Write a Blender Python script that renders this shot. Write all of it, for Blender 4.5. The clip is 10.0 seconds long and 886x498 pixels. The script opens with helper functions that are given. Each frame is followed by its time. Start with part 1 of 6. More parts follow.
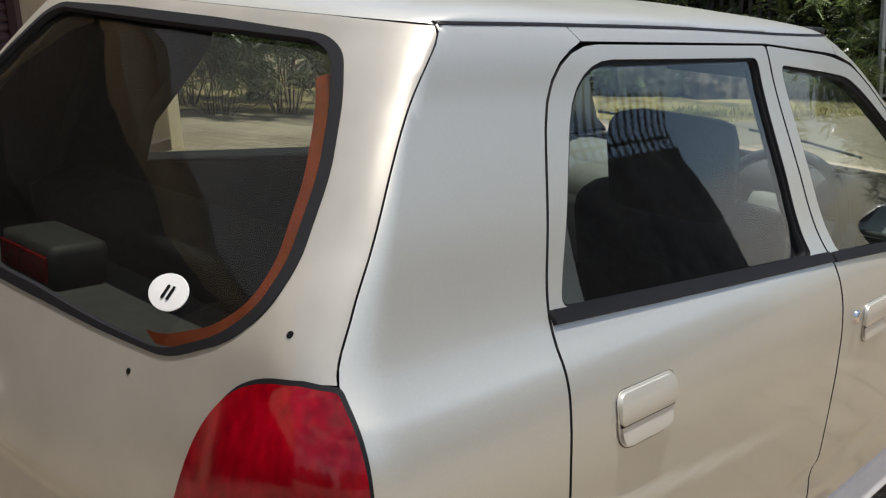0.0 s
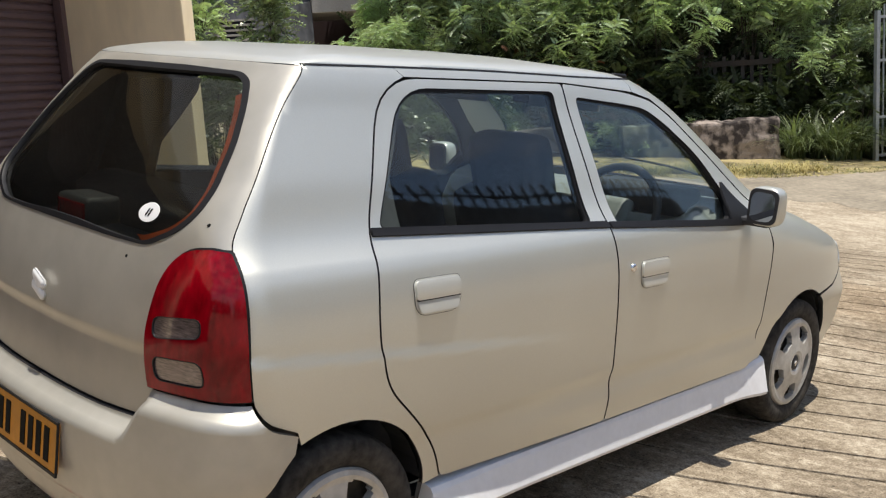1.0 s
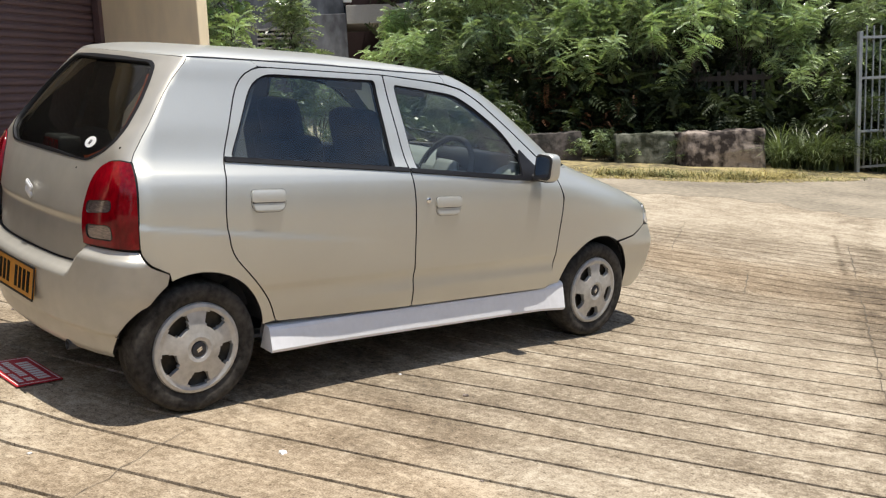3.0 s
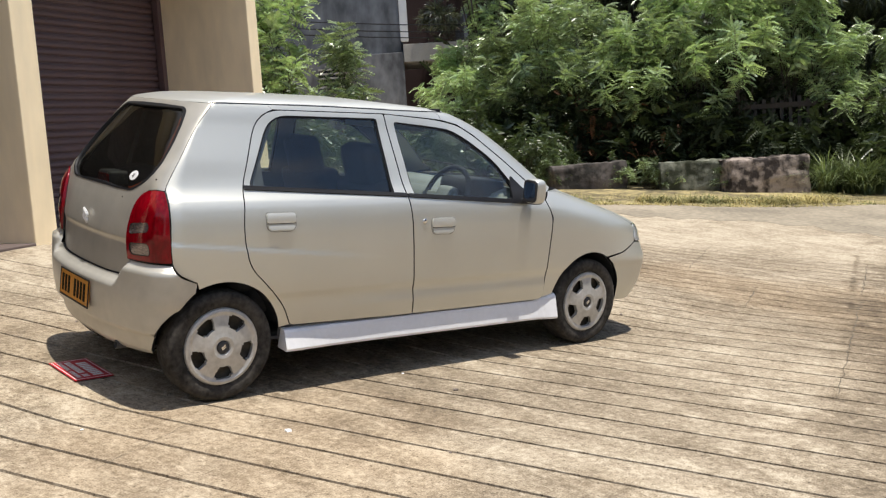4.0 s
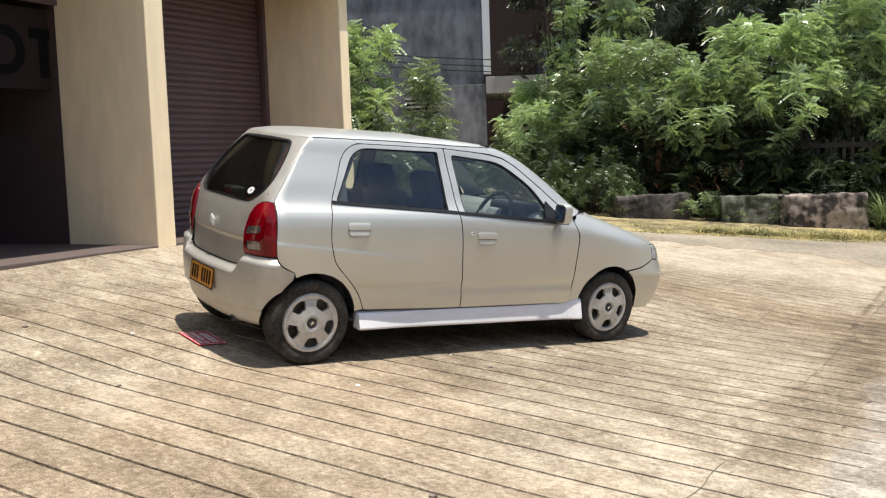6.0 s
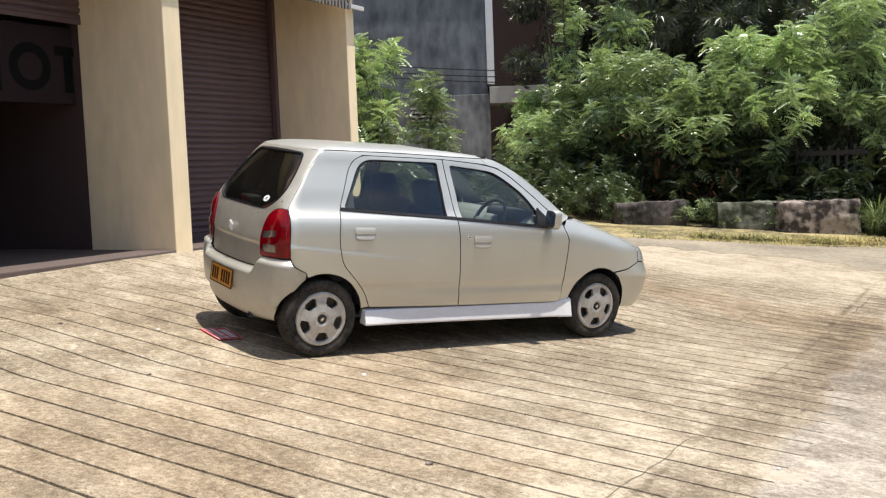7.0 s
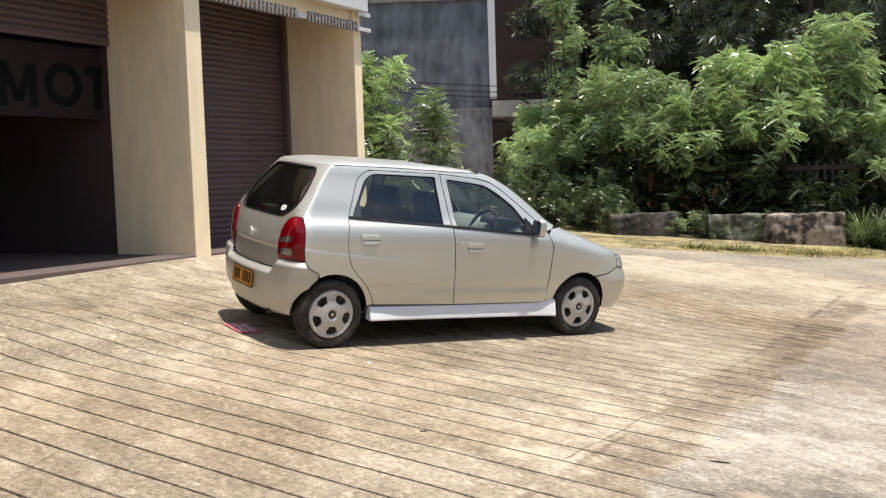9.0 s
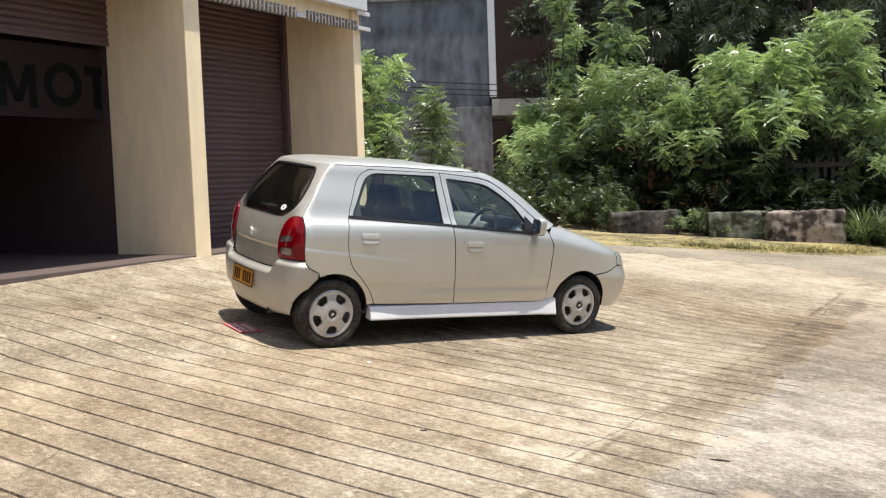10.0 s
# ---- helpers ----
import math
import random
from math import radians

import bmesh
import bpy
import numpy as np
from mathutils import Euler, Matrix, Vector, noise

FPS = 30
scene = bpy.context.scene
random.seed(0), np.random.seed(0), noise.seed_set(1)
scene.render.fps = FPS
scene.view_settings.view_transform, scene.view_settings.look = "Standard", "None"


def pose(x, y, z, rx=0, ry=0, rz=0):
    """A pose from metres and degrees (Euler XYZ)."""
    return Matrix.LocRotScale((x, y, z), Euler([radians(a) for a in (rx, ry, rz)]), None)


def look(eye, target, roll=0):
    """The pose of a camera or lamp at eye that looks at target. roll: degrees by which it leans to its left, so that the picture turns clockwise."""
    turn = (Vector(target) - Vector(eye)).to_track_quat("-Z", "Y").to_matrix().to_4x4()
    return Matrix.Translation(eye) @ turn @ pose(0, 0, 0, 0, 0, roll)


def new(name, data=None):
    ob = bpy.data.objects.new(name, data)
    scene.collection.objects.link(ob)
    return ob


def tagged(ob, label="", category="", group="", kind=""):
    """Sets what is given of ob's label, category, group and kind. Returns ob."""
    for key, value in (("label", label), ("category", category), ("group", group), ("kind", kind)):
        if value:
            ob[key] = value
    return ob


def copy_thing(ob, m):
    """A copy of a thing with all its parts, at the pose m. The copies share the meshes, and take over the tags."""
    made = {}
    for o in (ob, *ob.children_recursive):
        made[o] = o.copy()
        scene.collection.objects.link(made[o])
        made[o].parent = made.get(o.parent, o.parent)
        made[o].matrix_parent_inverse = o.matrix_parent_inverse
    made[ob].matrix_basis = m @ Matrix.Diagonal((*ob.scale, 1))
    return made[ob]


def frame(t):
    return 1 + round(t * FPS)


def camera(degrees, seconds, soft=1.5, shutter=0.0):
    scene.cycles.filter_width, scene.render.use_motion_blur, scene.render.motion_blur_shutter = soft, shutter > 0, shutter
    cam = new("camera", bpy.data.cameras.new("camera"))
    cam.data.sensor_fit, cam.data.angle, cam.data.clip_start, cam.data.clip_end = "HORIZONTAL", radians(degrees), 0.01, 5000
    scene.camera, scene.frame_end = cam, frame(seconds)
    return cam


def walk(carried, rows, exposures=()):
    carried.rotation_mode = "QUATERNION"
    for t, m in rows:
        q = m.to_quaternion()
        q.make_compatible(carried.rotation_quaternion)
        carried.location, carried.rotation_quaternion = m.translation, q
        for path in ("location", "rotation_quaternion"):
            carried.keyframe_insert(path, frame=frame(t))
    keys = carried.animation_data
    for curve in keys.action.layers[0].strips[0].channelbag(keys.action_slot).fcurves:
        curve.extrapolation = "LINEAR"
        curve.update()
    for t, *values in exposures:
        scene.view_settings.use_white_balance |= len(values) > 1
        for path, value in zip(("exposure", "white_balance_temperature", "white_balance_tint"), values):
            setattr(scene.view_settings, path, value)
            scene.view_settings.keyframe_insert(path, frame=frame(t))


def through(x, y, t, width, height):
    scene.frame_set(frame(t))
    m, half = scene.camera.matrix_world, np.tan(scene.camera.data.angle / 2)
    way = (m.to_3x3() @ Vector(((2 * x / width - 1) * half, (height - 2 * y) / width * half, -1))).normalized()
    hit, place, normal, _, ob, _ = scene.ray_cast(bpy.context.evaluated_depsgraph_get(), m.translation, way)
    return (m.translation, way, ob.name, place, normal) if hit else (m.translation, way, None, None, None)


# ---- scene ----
cam = camera(48.8, 10.0, 1.25)
PATH = [
    (0.0, (1.463, -0.826, 1.350), (0.141, 0.592, 0.859), -3.12),
    (0.5, (1.933, -1.087, 1.339), (0.563, 0.318, 0.951), -4.11),
    (1.0, (2.417, -1.274, 1.274), (1.018, 0.112, 0.928), -3.71),
    (1.5, (2.828, -1.458, 1.251), (1.440, -0.060, 0.907), -4.02),
    (2.0, (3.218, -1.545, 1.212), (1.828, -0.155, 0.844), -3.18),
    (2.2, (3.379, -1.562, 1.201), (1.976, -0.186, 0.829), -2.59),
    (3.5, (4.435, -1.761, 1.131), (2.909, -0.496, 0.864), -3.30),
    (4.0, (4.780, -1.820, 1.134), (3.205, -0.612, 0.892), -3.71),
    (4.5, (5.107, -1.925, 1.148), (3.471, -0.799, 0.912), -3.26),
    (5.0, (5.457, -2.022, 1.156), (3.783, -0.947, 0.951), -2.77),
    (5.5, (5.720, -2.235, 1.156), (4.045, -1.159, 0.967), -2.14),
    (7.0, (6.477, -2.679, 1.173), (4.792, -1.614, 1.008), -2.17),
    (7.5, (6.712, -2.798, 1.180), (5.019, -1.744, 1.026), -2.22),
    (8.0, (6.958, -2.878, 1.180), (5.260, -1.833, 1.023), -1.94),
    (8.5, (7.125, -3.006, 1.190), (5.434, -1.949, 1.041), -1.93),
    (9.0, (7.219, -3.076, 1.194), (5.528, -2.018, 1.051), -1.81),
    (9.5, (7.230, -3.077, 1.198), (5.537, -2.022, 1.054), -1.82),
    (10.0, (7.222, -3.072, 1.198), (5.530, -2.015, 1.052), -2.02),
]
walk(cam, [(t, look(eye, target, roll)) for t, eye, target, roll in PATH],
     [(0.0, 0.05), (0.5, -0.19), (1.0, 0.16), (2.0, 0.24), (3.5, 0.24), (5.0, 0.32), (6.5, 0.38), (10.0, 0.38)])

from mathutils.geometry import delaunay_2d_cdt

# ---- world and sun ----
SUN_DIR = Vector((0.174, 0.11, 0.99)).normalized()      # towards the sun
world = bpy.data.worlds.new("sky")
scene.world = world
world.use_nodes = True
wn = world.node_tree.nodes
sky = wn.new("ShaderNodeTexSky")
sky.sky_type, sky.sun_disc = "NISHITA", False
sky.dust_density, sky.air_density = 0.3, 0.9
sky.sun_elevation = math.asin(SUN_DIR.z)
sky.sun_rotation = math.atan2(SUN_DIR.x, SUN_DIR.y)
# thin broken cloud over the blue
wl = world.node_tree.links
wtc = wn.new("ShaderNodeTexCoord")
wmp = wn.new("ShaderNodeMapping")
wmp.inputs["Scale"].default_value = (1.0, 1.0, 3.0)
cloud = wn.new("ShaderNodeTexNoise")
cloud.inputs["Scale"].default_value, cloud.inputs["Detail"].default_value = 2.6, 7
cover = wn.new("ShaderNodeMapRange")
cover.inputs[1].default_value, cover.inputs[2].default_value, cover.inputs[4].default_value = 0.47, 0.61, 0.75
blend = wn.new("ShaderNodeMix")
blend.data_type = "RGBA"
blend.inputs[7].default_value = (6.4, 6.4, 6.7, 1)
wl.new(wtc.outputs["Generated"], wmp.inputs[0])
wl.new(wmp.outputs[0], cloud.inputs[0])
wl.new(cloud.outputs[0], cover.inputs[0])
wl.new(cover.outputs[0], blend.inputs[0])
wl.new(sky.outputs[0], blend.inputs[6])
wl.new(blend.outputs[2], wn["Background"].inputs[0])
wn["Background"].inputs[1].default_value = 0.135
sun = new("sun", bpy.data.lights.new("sun", "SUN"))
sun.data.energy, sun.data.angle, sun.data.color = 4.9, radians(0.55), (1.0, 0.945, 0.85)
sun.matrix_world = look(SUN_DIR * 30, (0, 0, 0))


# ---- materials ----
def material(name, colour, rough=0.6, metal=0.0, vary=0.12, scale=6.0, bump=0.0, bscale=60.0, dark=None, fine=40.0, coat=0.0, spec=0.5, stretch=(1, 1, 1), rand=0.0, hard=0.35):
    """Principled surface with two scales of colour variation and a fine relief."""
    m = bpy.data.materials.new(name)
    m.use_nodes = True
    nt = m.node_tree
    n, l = nt.nodes, nt.links
    b = n["Principled BSDF"]
    b.inputs["Roughness"].default_value = rough
    b.inputs["Metallic"].default_value = metal
    b.inputs["Coat Weight"].default_value = coat
    b.inputs["Coat Roughness"].default_value = 0.06
    b.inputs["Specular IOR Level"].default_value = spec
    tc = n.new("ShaderNodeTexCoord")
    mp = n.new("ShaderNodeMapping")
    mp.inputs["Scale"].default_value = stretch
    l.new(tc.outputs["Object"], mp.inputs[0])
    big = n.new("ShaderNodeTexNoise")
    big.inputs["Scale"].default_value, big.inputs["Detail"].default_value = scale, 6
    small = n.new("ShaderNodeTexNoise")
    small.inputs["Scale"].default_value, small.inputs["Detail"].default_value = fine, 4
    l.new(mp.outputs[0], big.inputs[0])
    l.new(mp.outputs[0], small.inputs[0])
    add = n.new("ShaderNodeMath")
    add.operation = "ADD"
    l.new(big.outputs[0], add.inputs[0])
    l.new(small.outputs[0], add.inputs[1])
    ramp = n.new("ShaderNodeMapRange")
    ramp.inputs[1].default_value, ramp.inputs[2].default_value = 1 - hard, 1 + hard
    l.new(add.outputs[0], ramp.inputs[0])
    mix = n.new("ShaderNodeMix")
    mix.data_type = "RGBA"
    dk = dark or tuple(c * (1 - 2 * vary) for c in colour)
    lt = tuple(min(1, c * (1 + vary)) for c in colour)
    mix.inputs[6].default_value, mix.inputs[7].default_value = (*dk, 1), (*lt, 1)
    l.new(ramp.outputs[0], mix.inputs[0])
    out = mix.outputs[2]
    if rand:
        info = n.new("ShaderNodeObjectInfo")
        geo = n.new("ShaderNodeNewGeometry")
        sm = n.new("ShaderNodeMath")
        sm.operation = "ADD"
        l.new(info.outputs["Random"], sm.inputs[0])
        l.new(geo.outputs["Random Per Island"], sm.inputs[1])
        rr = n.new("ShaderNodeMapRange")
        rr.inputs[2].default_value = 2.0
        rr.inputs[3].default_value, rr.inputs[4].default_value = 1 - rand, 1 + rand
        l.new(sm.outputs[0], rr.inputs[0])
        mu = n.new("ShaderNodeVectorMath")
        mu.operation = "SCALE"
        l.new(out, mu.inputs[0])
        l.new(rr.outputs[0], mu.inputs["Scale"])
        out = mu.outputs[0]
    l.new(out, b.inputs["Base Color"])
    if bump:
        bt = n.new("ShaderNodeTexNoise")
        bt.inputs["Scale"].default_value, bt.inputs["Detail"].default_value = bscale, 5
        l.new(mp.outputs[0], bt.inputs[0])
        bn = n.new("ShaderNodeBump")
        bn.inputs["Strength"].default_value, bn.inputs["Distance"].default_value = bump, 0.01
        l.new(bt.outputs[0], bn.inputs["Height"])
        l.new(bn.outputs[0], b.inputs["Normal"])
    return m


def glass(name, tint, gloss=1.0, rough=0.02, dust=0.0, face=0.05):
    m = bpy.data.materials.new(name)
    m.use_nodes = True
    n, l = m.node_tree.nodes, m.node_tree.links
    n.remove(n["Principled BSDF"])
    tr = n.new("ShaderNodeBsdfTransparent")
    tr.inputs[0].default_value = (*tint, 1)
    gl = n.new("ShaderNodeBsdfGlossy")
    gl.inputs["Roughness"].default_value = rough
    gl.inputs["Color"].default_value = (gloss, gloss, gloss, 1)
    lw = n.new("ShaderNodeLayerWeight")
    lw.inputs[0].default_value = 0.5
    pw = n.new("ShaderNodeMath")
    pw.operation = "POWER"
    pw.inputs[1].default_value = 5.0
    sc = n.new("ShaderNodeMath")
    sc.operation = "MULTIPLY_ADD"
    sc.inputs[1].default_value, sc.inputs[2].default_value = 1 - face, face
    l.new(lw.outputs["Facing"], pw.inputs[0])
    l.new(pw.outputs[0], sc.inputs[0])
    mx = n.new("ShaderNodeMixShader")
    l.new(sc.outputs[0], mx.inputs[0])
    l.new(tr.outputs[0], mx.inputs[1])
    l.new(gl.outputs[0], mx.inputs[2])
    film = n.new("ShaderNodeMixShader")
    haze = n.new("ShaderNodeBsdfDiffuse")
    haze.inputs[0].default_value = (0.42, 0.38, 0.32, 1)
    tex = n.new("ShaderNodeTexNoise")
    tex.inputs["Scale"].default_value, tex.inputs["Detail"].default_value = 5.0, 6
    amount = n.new("ShaderNodeMath")
    amount.operation = "MULTIPLY"
    amount.inputs[1].default_value = 2 * dust
    tc = n.new("ShaderNodeTexCoord")
    l.new(tc.outputs["Object"], tex.inputs[0])
    l.new(tex.outputs[0], amount.inputs[0])
    l.new(amount.outputs[0], film.inputs[0])
    l.new(mx.outputs[0], film.inputs[1])
    l.new(haze.outputs[0], film.inputs[2])
    l.new(film.outputs[0], n["Material Output"].inputs[0])
    return m


PAINT = material("champagne_paint", (0.632, 0.628, 0.574), 0.42, 0.66, 0.025, 3.0, coat=0.45, fine=300)
HANDLE_PAINT = material("champagne_handle_paint", (0.64, 0.635, 0.585), 0.36, 0.45, 0.02, 3.0, coat=0.7, fine=200)
DUSTY = material("dusty_paint", (0.495, 0.468, 0.412), 0.44, 0.55, 0.08, 2.6, coat=0.25, fine=9)
BUMPER = material("dull_champagne_paint", (0.46, 0.44, 0.39), 0.42, 0.4, 0.05, 4.0, coat=0.25, fine=20)
WHITE = material("white_primer", (0.78, 0.78, 0.80), 0.45, 0, 0.03, 8)
RUBBER = material("tyre_rubber", (0.050, 0.045, 0.039), 0.9, 0, 0.35, 9, bump=0.3, bscale=70, hard=0.25, spec=0.3)
SEAL = material("black_seal", (0.010, 0.010, 0.012), 0.55, 0, 0.1, 10, spec=0.25)
PLASTIC = material("dark_plastic", (0.035, 0.035, 0.038), 0.6, 0, 0.1, 20)
TRIM = material("grey_trim", (0.075, 0.075, 0.080), 0.8, 0, 0.12, 9, bump=0.1)
SEATCLOTH = material("seat_cloth", (0.038, 0.039, 0.044), 0.95, 0, 0.15, 30, bump=0.2)
CABIN = material("beige_cabin_plastic", (0.26, 0.27, 0.26), 0.7, 0, 0.08, 9)
ALLOY = material("wheel_cover_silver", (0.52, 0.51, 0.49), 0.42, 0.4, 0.12, 15)
STEEL_DARK = material("dusty_steel", (0.085, 0.072, 0.055), 0.6, 0.3, 0.3, 14)
CHROME = material("chrome", (0.75, 0.75, 0.76), 0.12, 1.0, 0.02, 5)
MIRROR = material("mirror_glass", (0.8, 0.82, 0.85), 0.03, 1.0, 0.01, 5)
SIDE_GLASS = glass("side_glass", (0.80, 0.86, 0.83), dust=0.003, face=0.066)
REAR_GLASS = glass("rear_glass", (0.50, 0.52, 0.48), gloss=0.6, dust=0.010)
SCREEN_GLASS = glass("windscreen_glass", (0.78, 0.84, 0.80))
LAMP_RED = material("red_lens", (0.215, 0.001, 0.006), 0.10, 0, 0.30, 9, fine=70, spec=0.3, coat=0.15, stretch=(1, 1, 0.35))
LAMP_CLEAR = material("clear_lens", (0.22, 0.17, 0.155), 0.12, 0.3, 0.35, 60, coat=1.0, stretch=(1, 1, 6))
LAMP_BODY = material("headlamp_lens", (0.62, 0.63, 0.62), 0.12, 0.3, 0.15, 30, coat=1.0)
PLATE = material("yellow_plate", (0.52, 0.215, 0.012), 0.5, 0, 0.08, 20)
INK = material("black_ink", (0.007, 0.007, 0.007), 0.7, 0, 0.1, 20, spec=0.1)
STICKER = material("white_sticker", (0.75, 0.75, 0.75), 0.5, 0, 0.03, 20)
ORANGE = material("orange_sealant", (0.45, 0.07, 0.01), 0.6, 0, 0.2, 15)
SIGN_RED = material("red_sign", (0.50, 0.02, 0.03), 0.5, 0, 0.08, 15)


def concrete():
    """Sun-bleached concrete: broad stains, blotches, streaks along the grooves and grit; a soiled band along the last joint and smooth paler slabs past it."""
    m = bpy.data.materials.new("weathered_concrete")
    m.use_nodes = True
    n, l = m.node_tree.nodes, m.node_tree.links
    b = n["Principled BSDF"]
    b.inputs["Roughness"].default_value, b.inputs["Specular IOR Level"].default_value = 0.92, 0.25
    tc = n.new("ShaderNodeTexCoord")

    def maths(op, a, c, d=None):
        k = n.new("ShaderNodeMath")
        k.operation = op
        for i, v in enumerate((a, c, d)):
            if v is None:
                continue
            if isinstance(v, (int, float)):
                k.inputs[i].default_value = v
            else:
                l.new(v, k.inputs[i])
        return k.outputs[0]

    def step(v, lo, hi, out=1.0):
        k = n.new("ShaderNodeMapRange")
        k.interpolation_type = "SMOOTHSTEP"
        k.inputs[1].default_value, k.inputs[2].default_value, k.inputs[4].default_value = lo, hi, out
        l.new(v, k.inputs[0])
        return k.outputs[0]

    def cloudy(scale, detail, stretch=(1, 1, 1), rough=0.6, offset=0.0):
        mp = n.new("ShaderNodeMapping")
        mp.inputs["Rotation"].default_value = (0, 0, radians(-25))
        mp.inputs["Scale"].default_value = stretch
        mp.inputs["Location"].default_value = (offset, offset, 0)
        tx = n.new("ShaderNodeTexNoise")
        tx.inputs["Scale"].default_value, tx.inputs["Detail"].default_value, tx.inputs["Roughness"].default_value = scale, detail, rough
        l.new(tc.outputs["Object"], mp.inputs[0])
        l.new(mp.outputs[0], tx.inputs[0])
        return tx.outputs[0]

    layers = ((0.40, 6, 0.48, (1, 1, 1)), (1.5, 8, 0.28, (1, 1, 1)), (1.0, 6, 0.26, (0.6, 6.0, 1)), (6, 7, 0.20, (1, 1, 1)), (30, 5, 0.50, (1, 1, 1)), (130, 3, 0.55, (1, 1, 1)))
    total = 0.833 - sum(w for _, _, w, _ in layers) / 2
    for scale, detail, weight, stretch in layers:
        total = maths("MULTIPLY_ADD", cloudy(scale, detail, stretch), weight, total)
    # place across the yard: along the grooves, with the slant of the joint
    turn = n.new("ShaderNodeMapping")
    turn.inputs["Rotation"].default_value = (0, 0, radians(-25))
    l.new(tc.outputs["Object"], turn.inputs[0])
    xyz = n.new("ShaderNodeSeparateXYZ")
    l.new(turn.outputs[0], xyz.inputs[0])
    place = maths("MULTIPLY_ADD", xyz.outputs[1], 0.06, xyz.outputs[0])
    wander = cloudy(1.1, 6, (1, 1, 1), 0.65, 5.0)
    frayed = cloudy(2.6, 7, (1, 1, 1), 0.7, 27.0)
    ragged = maths("MULTIPLY_ADD", wander, 0.55, maths("ADD", place, -0.275))
    band = maths("MULTIPLY", step(maths("MULTIPLY_ADD", frayed, 1.30, maths("ADD", place, -0.60)), 3.08, 3.40), maths("SUBTRACT", 1.0, step(ragged, 3.50, 3.62)))
    band = maths("MULTIPLY", band, step(cloudy(0.75, 5, (1, 1, 1), 0.65, 9.0), 0.36, 0.52))
    band = maths("MULTIPLY", band, step(cloudy(5.0, 6, (1, 1, 1), 0.7, 3.0), 0.25, 0.62))
    band = maths("MULTIPLY", band, step(xyz.outputs[1], -2.4, -1.7))
    total = maths("MULTIPLY_ADD", band, -0.135, total)
    seam = maths("SUBTRACT", 1.0, step(maths("ABSOLUTE", maths("ADD", maths("MULTIPLY_ADD", cloudy(7.0, 5, (1, 1, 1), 0.7, 2.0), 0.10, place), -3.22), 0.0), 0.004, 0.040))
    seam = maths("MULTIPLY", seam, step(cloudy(0.9, 4, (1, 1, 1), 0.6, 21.0), 0.45, 0.60))
    total = maths("MULTIPLY_ADD", seam, -0.13, total)
    # the apron by the road, swept paler
    total = maths("MULTIPLY_ADD", step(maths("MULTIPLY_ADD", wander, 0.8, xyz.outputs[1]), 6.7, 7.8), 0.085, total)
    crust = maths("MULTIPLY", step(ragged, 2.2, 2.95), maths("SUBTRACT", 1.0, step(place, 3.12, 3.20)))
    crust = maths("MULTIPLY", crust, maths("MULTIPLY", step(xyz.outputs[1], -2.6, -1.4), maths("SUBTRACT", 1.0, step(xyz.outputs[1], 0.8, 2.2))))
    crust = maths("MULTIPLY", crust, step(cloudy(4.0, 8, (1, 1, 1), 0.75, 17.0), 0.42, 0.62))
    total = maths("MULTIPLY_ADD", crust, 0.13, total)
    past = step(ragged, 3.54, 3.64)
    blot = maths("MULTIPLY_ADD", cloudy(1.6, 9, (1, 1, 1), 0.76, 13.0), 0.62, -0.330)
    total = maths("ADD", total, maths("MULTIPLY", past, blot))
    total = maths("MULTIPLY_ADD", step(cloudy(11, 6, (0.6, 1.5, 1), 0.7, 31.0), 0.55, 0.66), 0.11, total)
    total = maths("MULTIPLY_ADD", step(cloudy(55, 4, (1, 1, 1), 0.6, 41.0), 0.60, 0.68), -0.19, total)
    ramp = n.new("ShaderNodeValToRGB")
    cr = ramp.color_ramp
    cr.elements[0].position, cr.elements[0].color = 0.56, (0.076, 0.059, 0.041, 1)
    cr.elements[1].position, cr.elements[1].color = 1.0, (0.49, 0.421, 0.322, 1)
    for pos, col in ((0.70, (0.163, 0.128, 0.089, 1)), (0.80, (0.249, 0.200, 0.141, 1)), (0.89, (0.346, 0.287, 0.210, 1))):
        el = cr.elements.new(pos)
        el.color = col
    l.new(total, ramp.inputs[0])
    # the slabs past the joint are greyer; old brown soil stains the rest in broad patches
    grey = n.new("ShaderNodeHueSaturation")
    grey.inputs["Saturation"].default_value = 0.72
    l.new(ramp.outputs[0], grey.inputs["Color"])
    pick = n.new("ShaderNodeMix")
    pick.data_type = "RGBA"
    l.new(maths("MULTIPLY", past, maths("SUBTRACT", 1.0, step(xyz.outputs[1], 4.5, 7.0))), pick.inputs[0])
    l.new(ramp.outputs[0], pick.inputs[6])
    l.new(grey.outputs[0], pick.inputs[7])
    soil = n.new("ShaderNodeMix")
    soil.data_type, soil.blend_type = "RGBA", "MULTIPLY"
    soil.inputs[7].default_value = (0.975, 0.92, 0.86, 1)
    l.new(maths("MULTIPLY", step(cloudy(0.28, 6, (1, 1, 1), 0.6, 51.0), 0.47, 0.62), maths("SUBTRACT", 1.0, step(xyz.outputs[1], 5.0, 7.0))), soil.inputs[0])
    l.new(pick.outputs[2], soil.inputs[6])
    # smooth pinkish skim of cement, in a few patches past the joint
    skim = n.new("ShaderNodeMix")
    skim.data_type = "RGBA"
    skim.inputs[7].default_value = (0.455, 0.355, 0.262, 1)
    l.new(maths("MULTIPLY", past, step(cloudy(0.75, 4, (1, 1, 1), 0.5, 71.0), 0.575, 0.62, 0.7)), skim.inputs[0])
    l.new(soil.outputs[2], skim.inputs[6])
    l.new(skim.outputs[2], b.inputs["Base Color"])
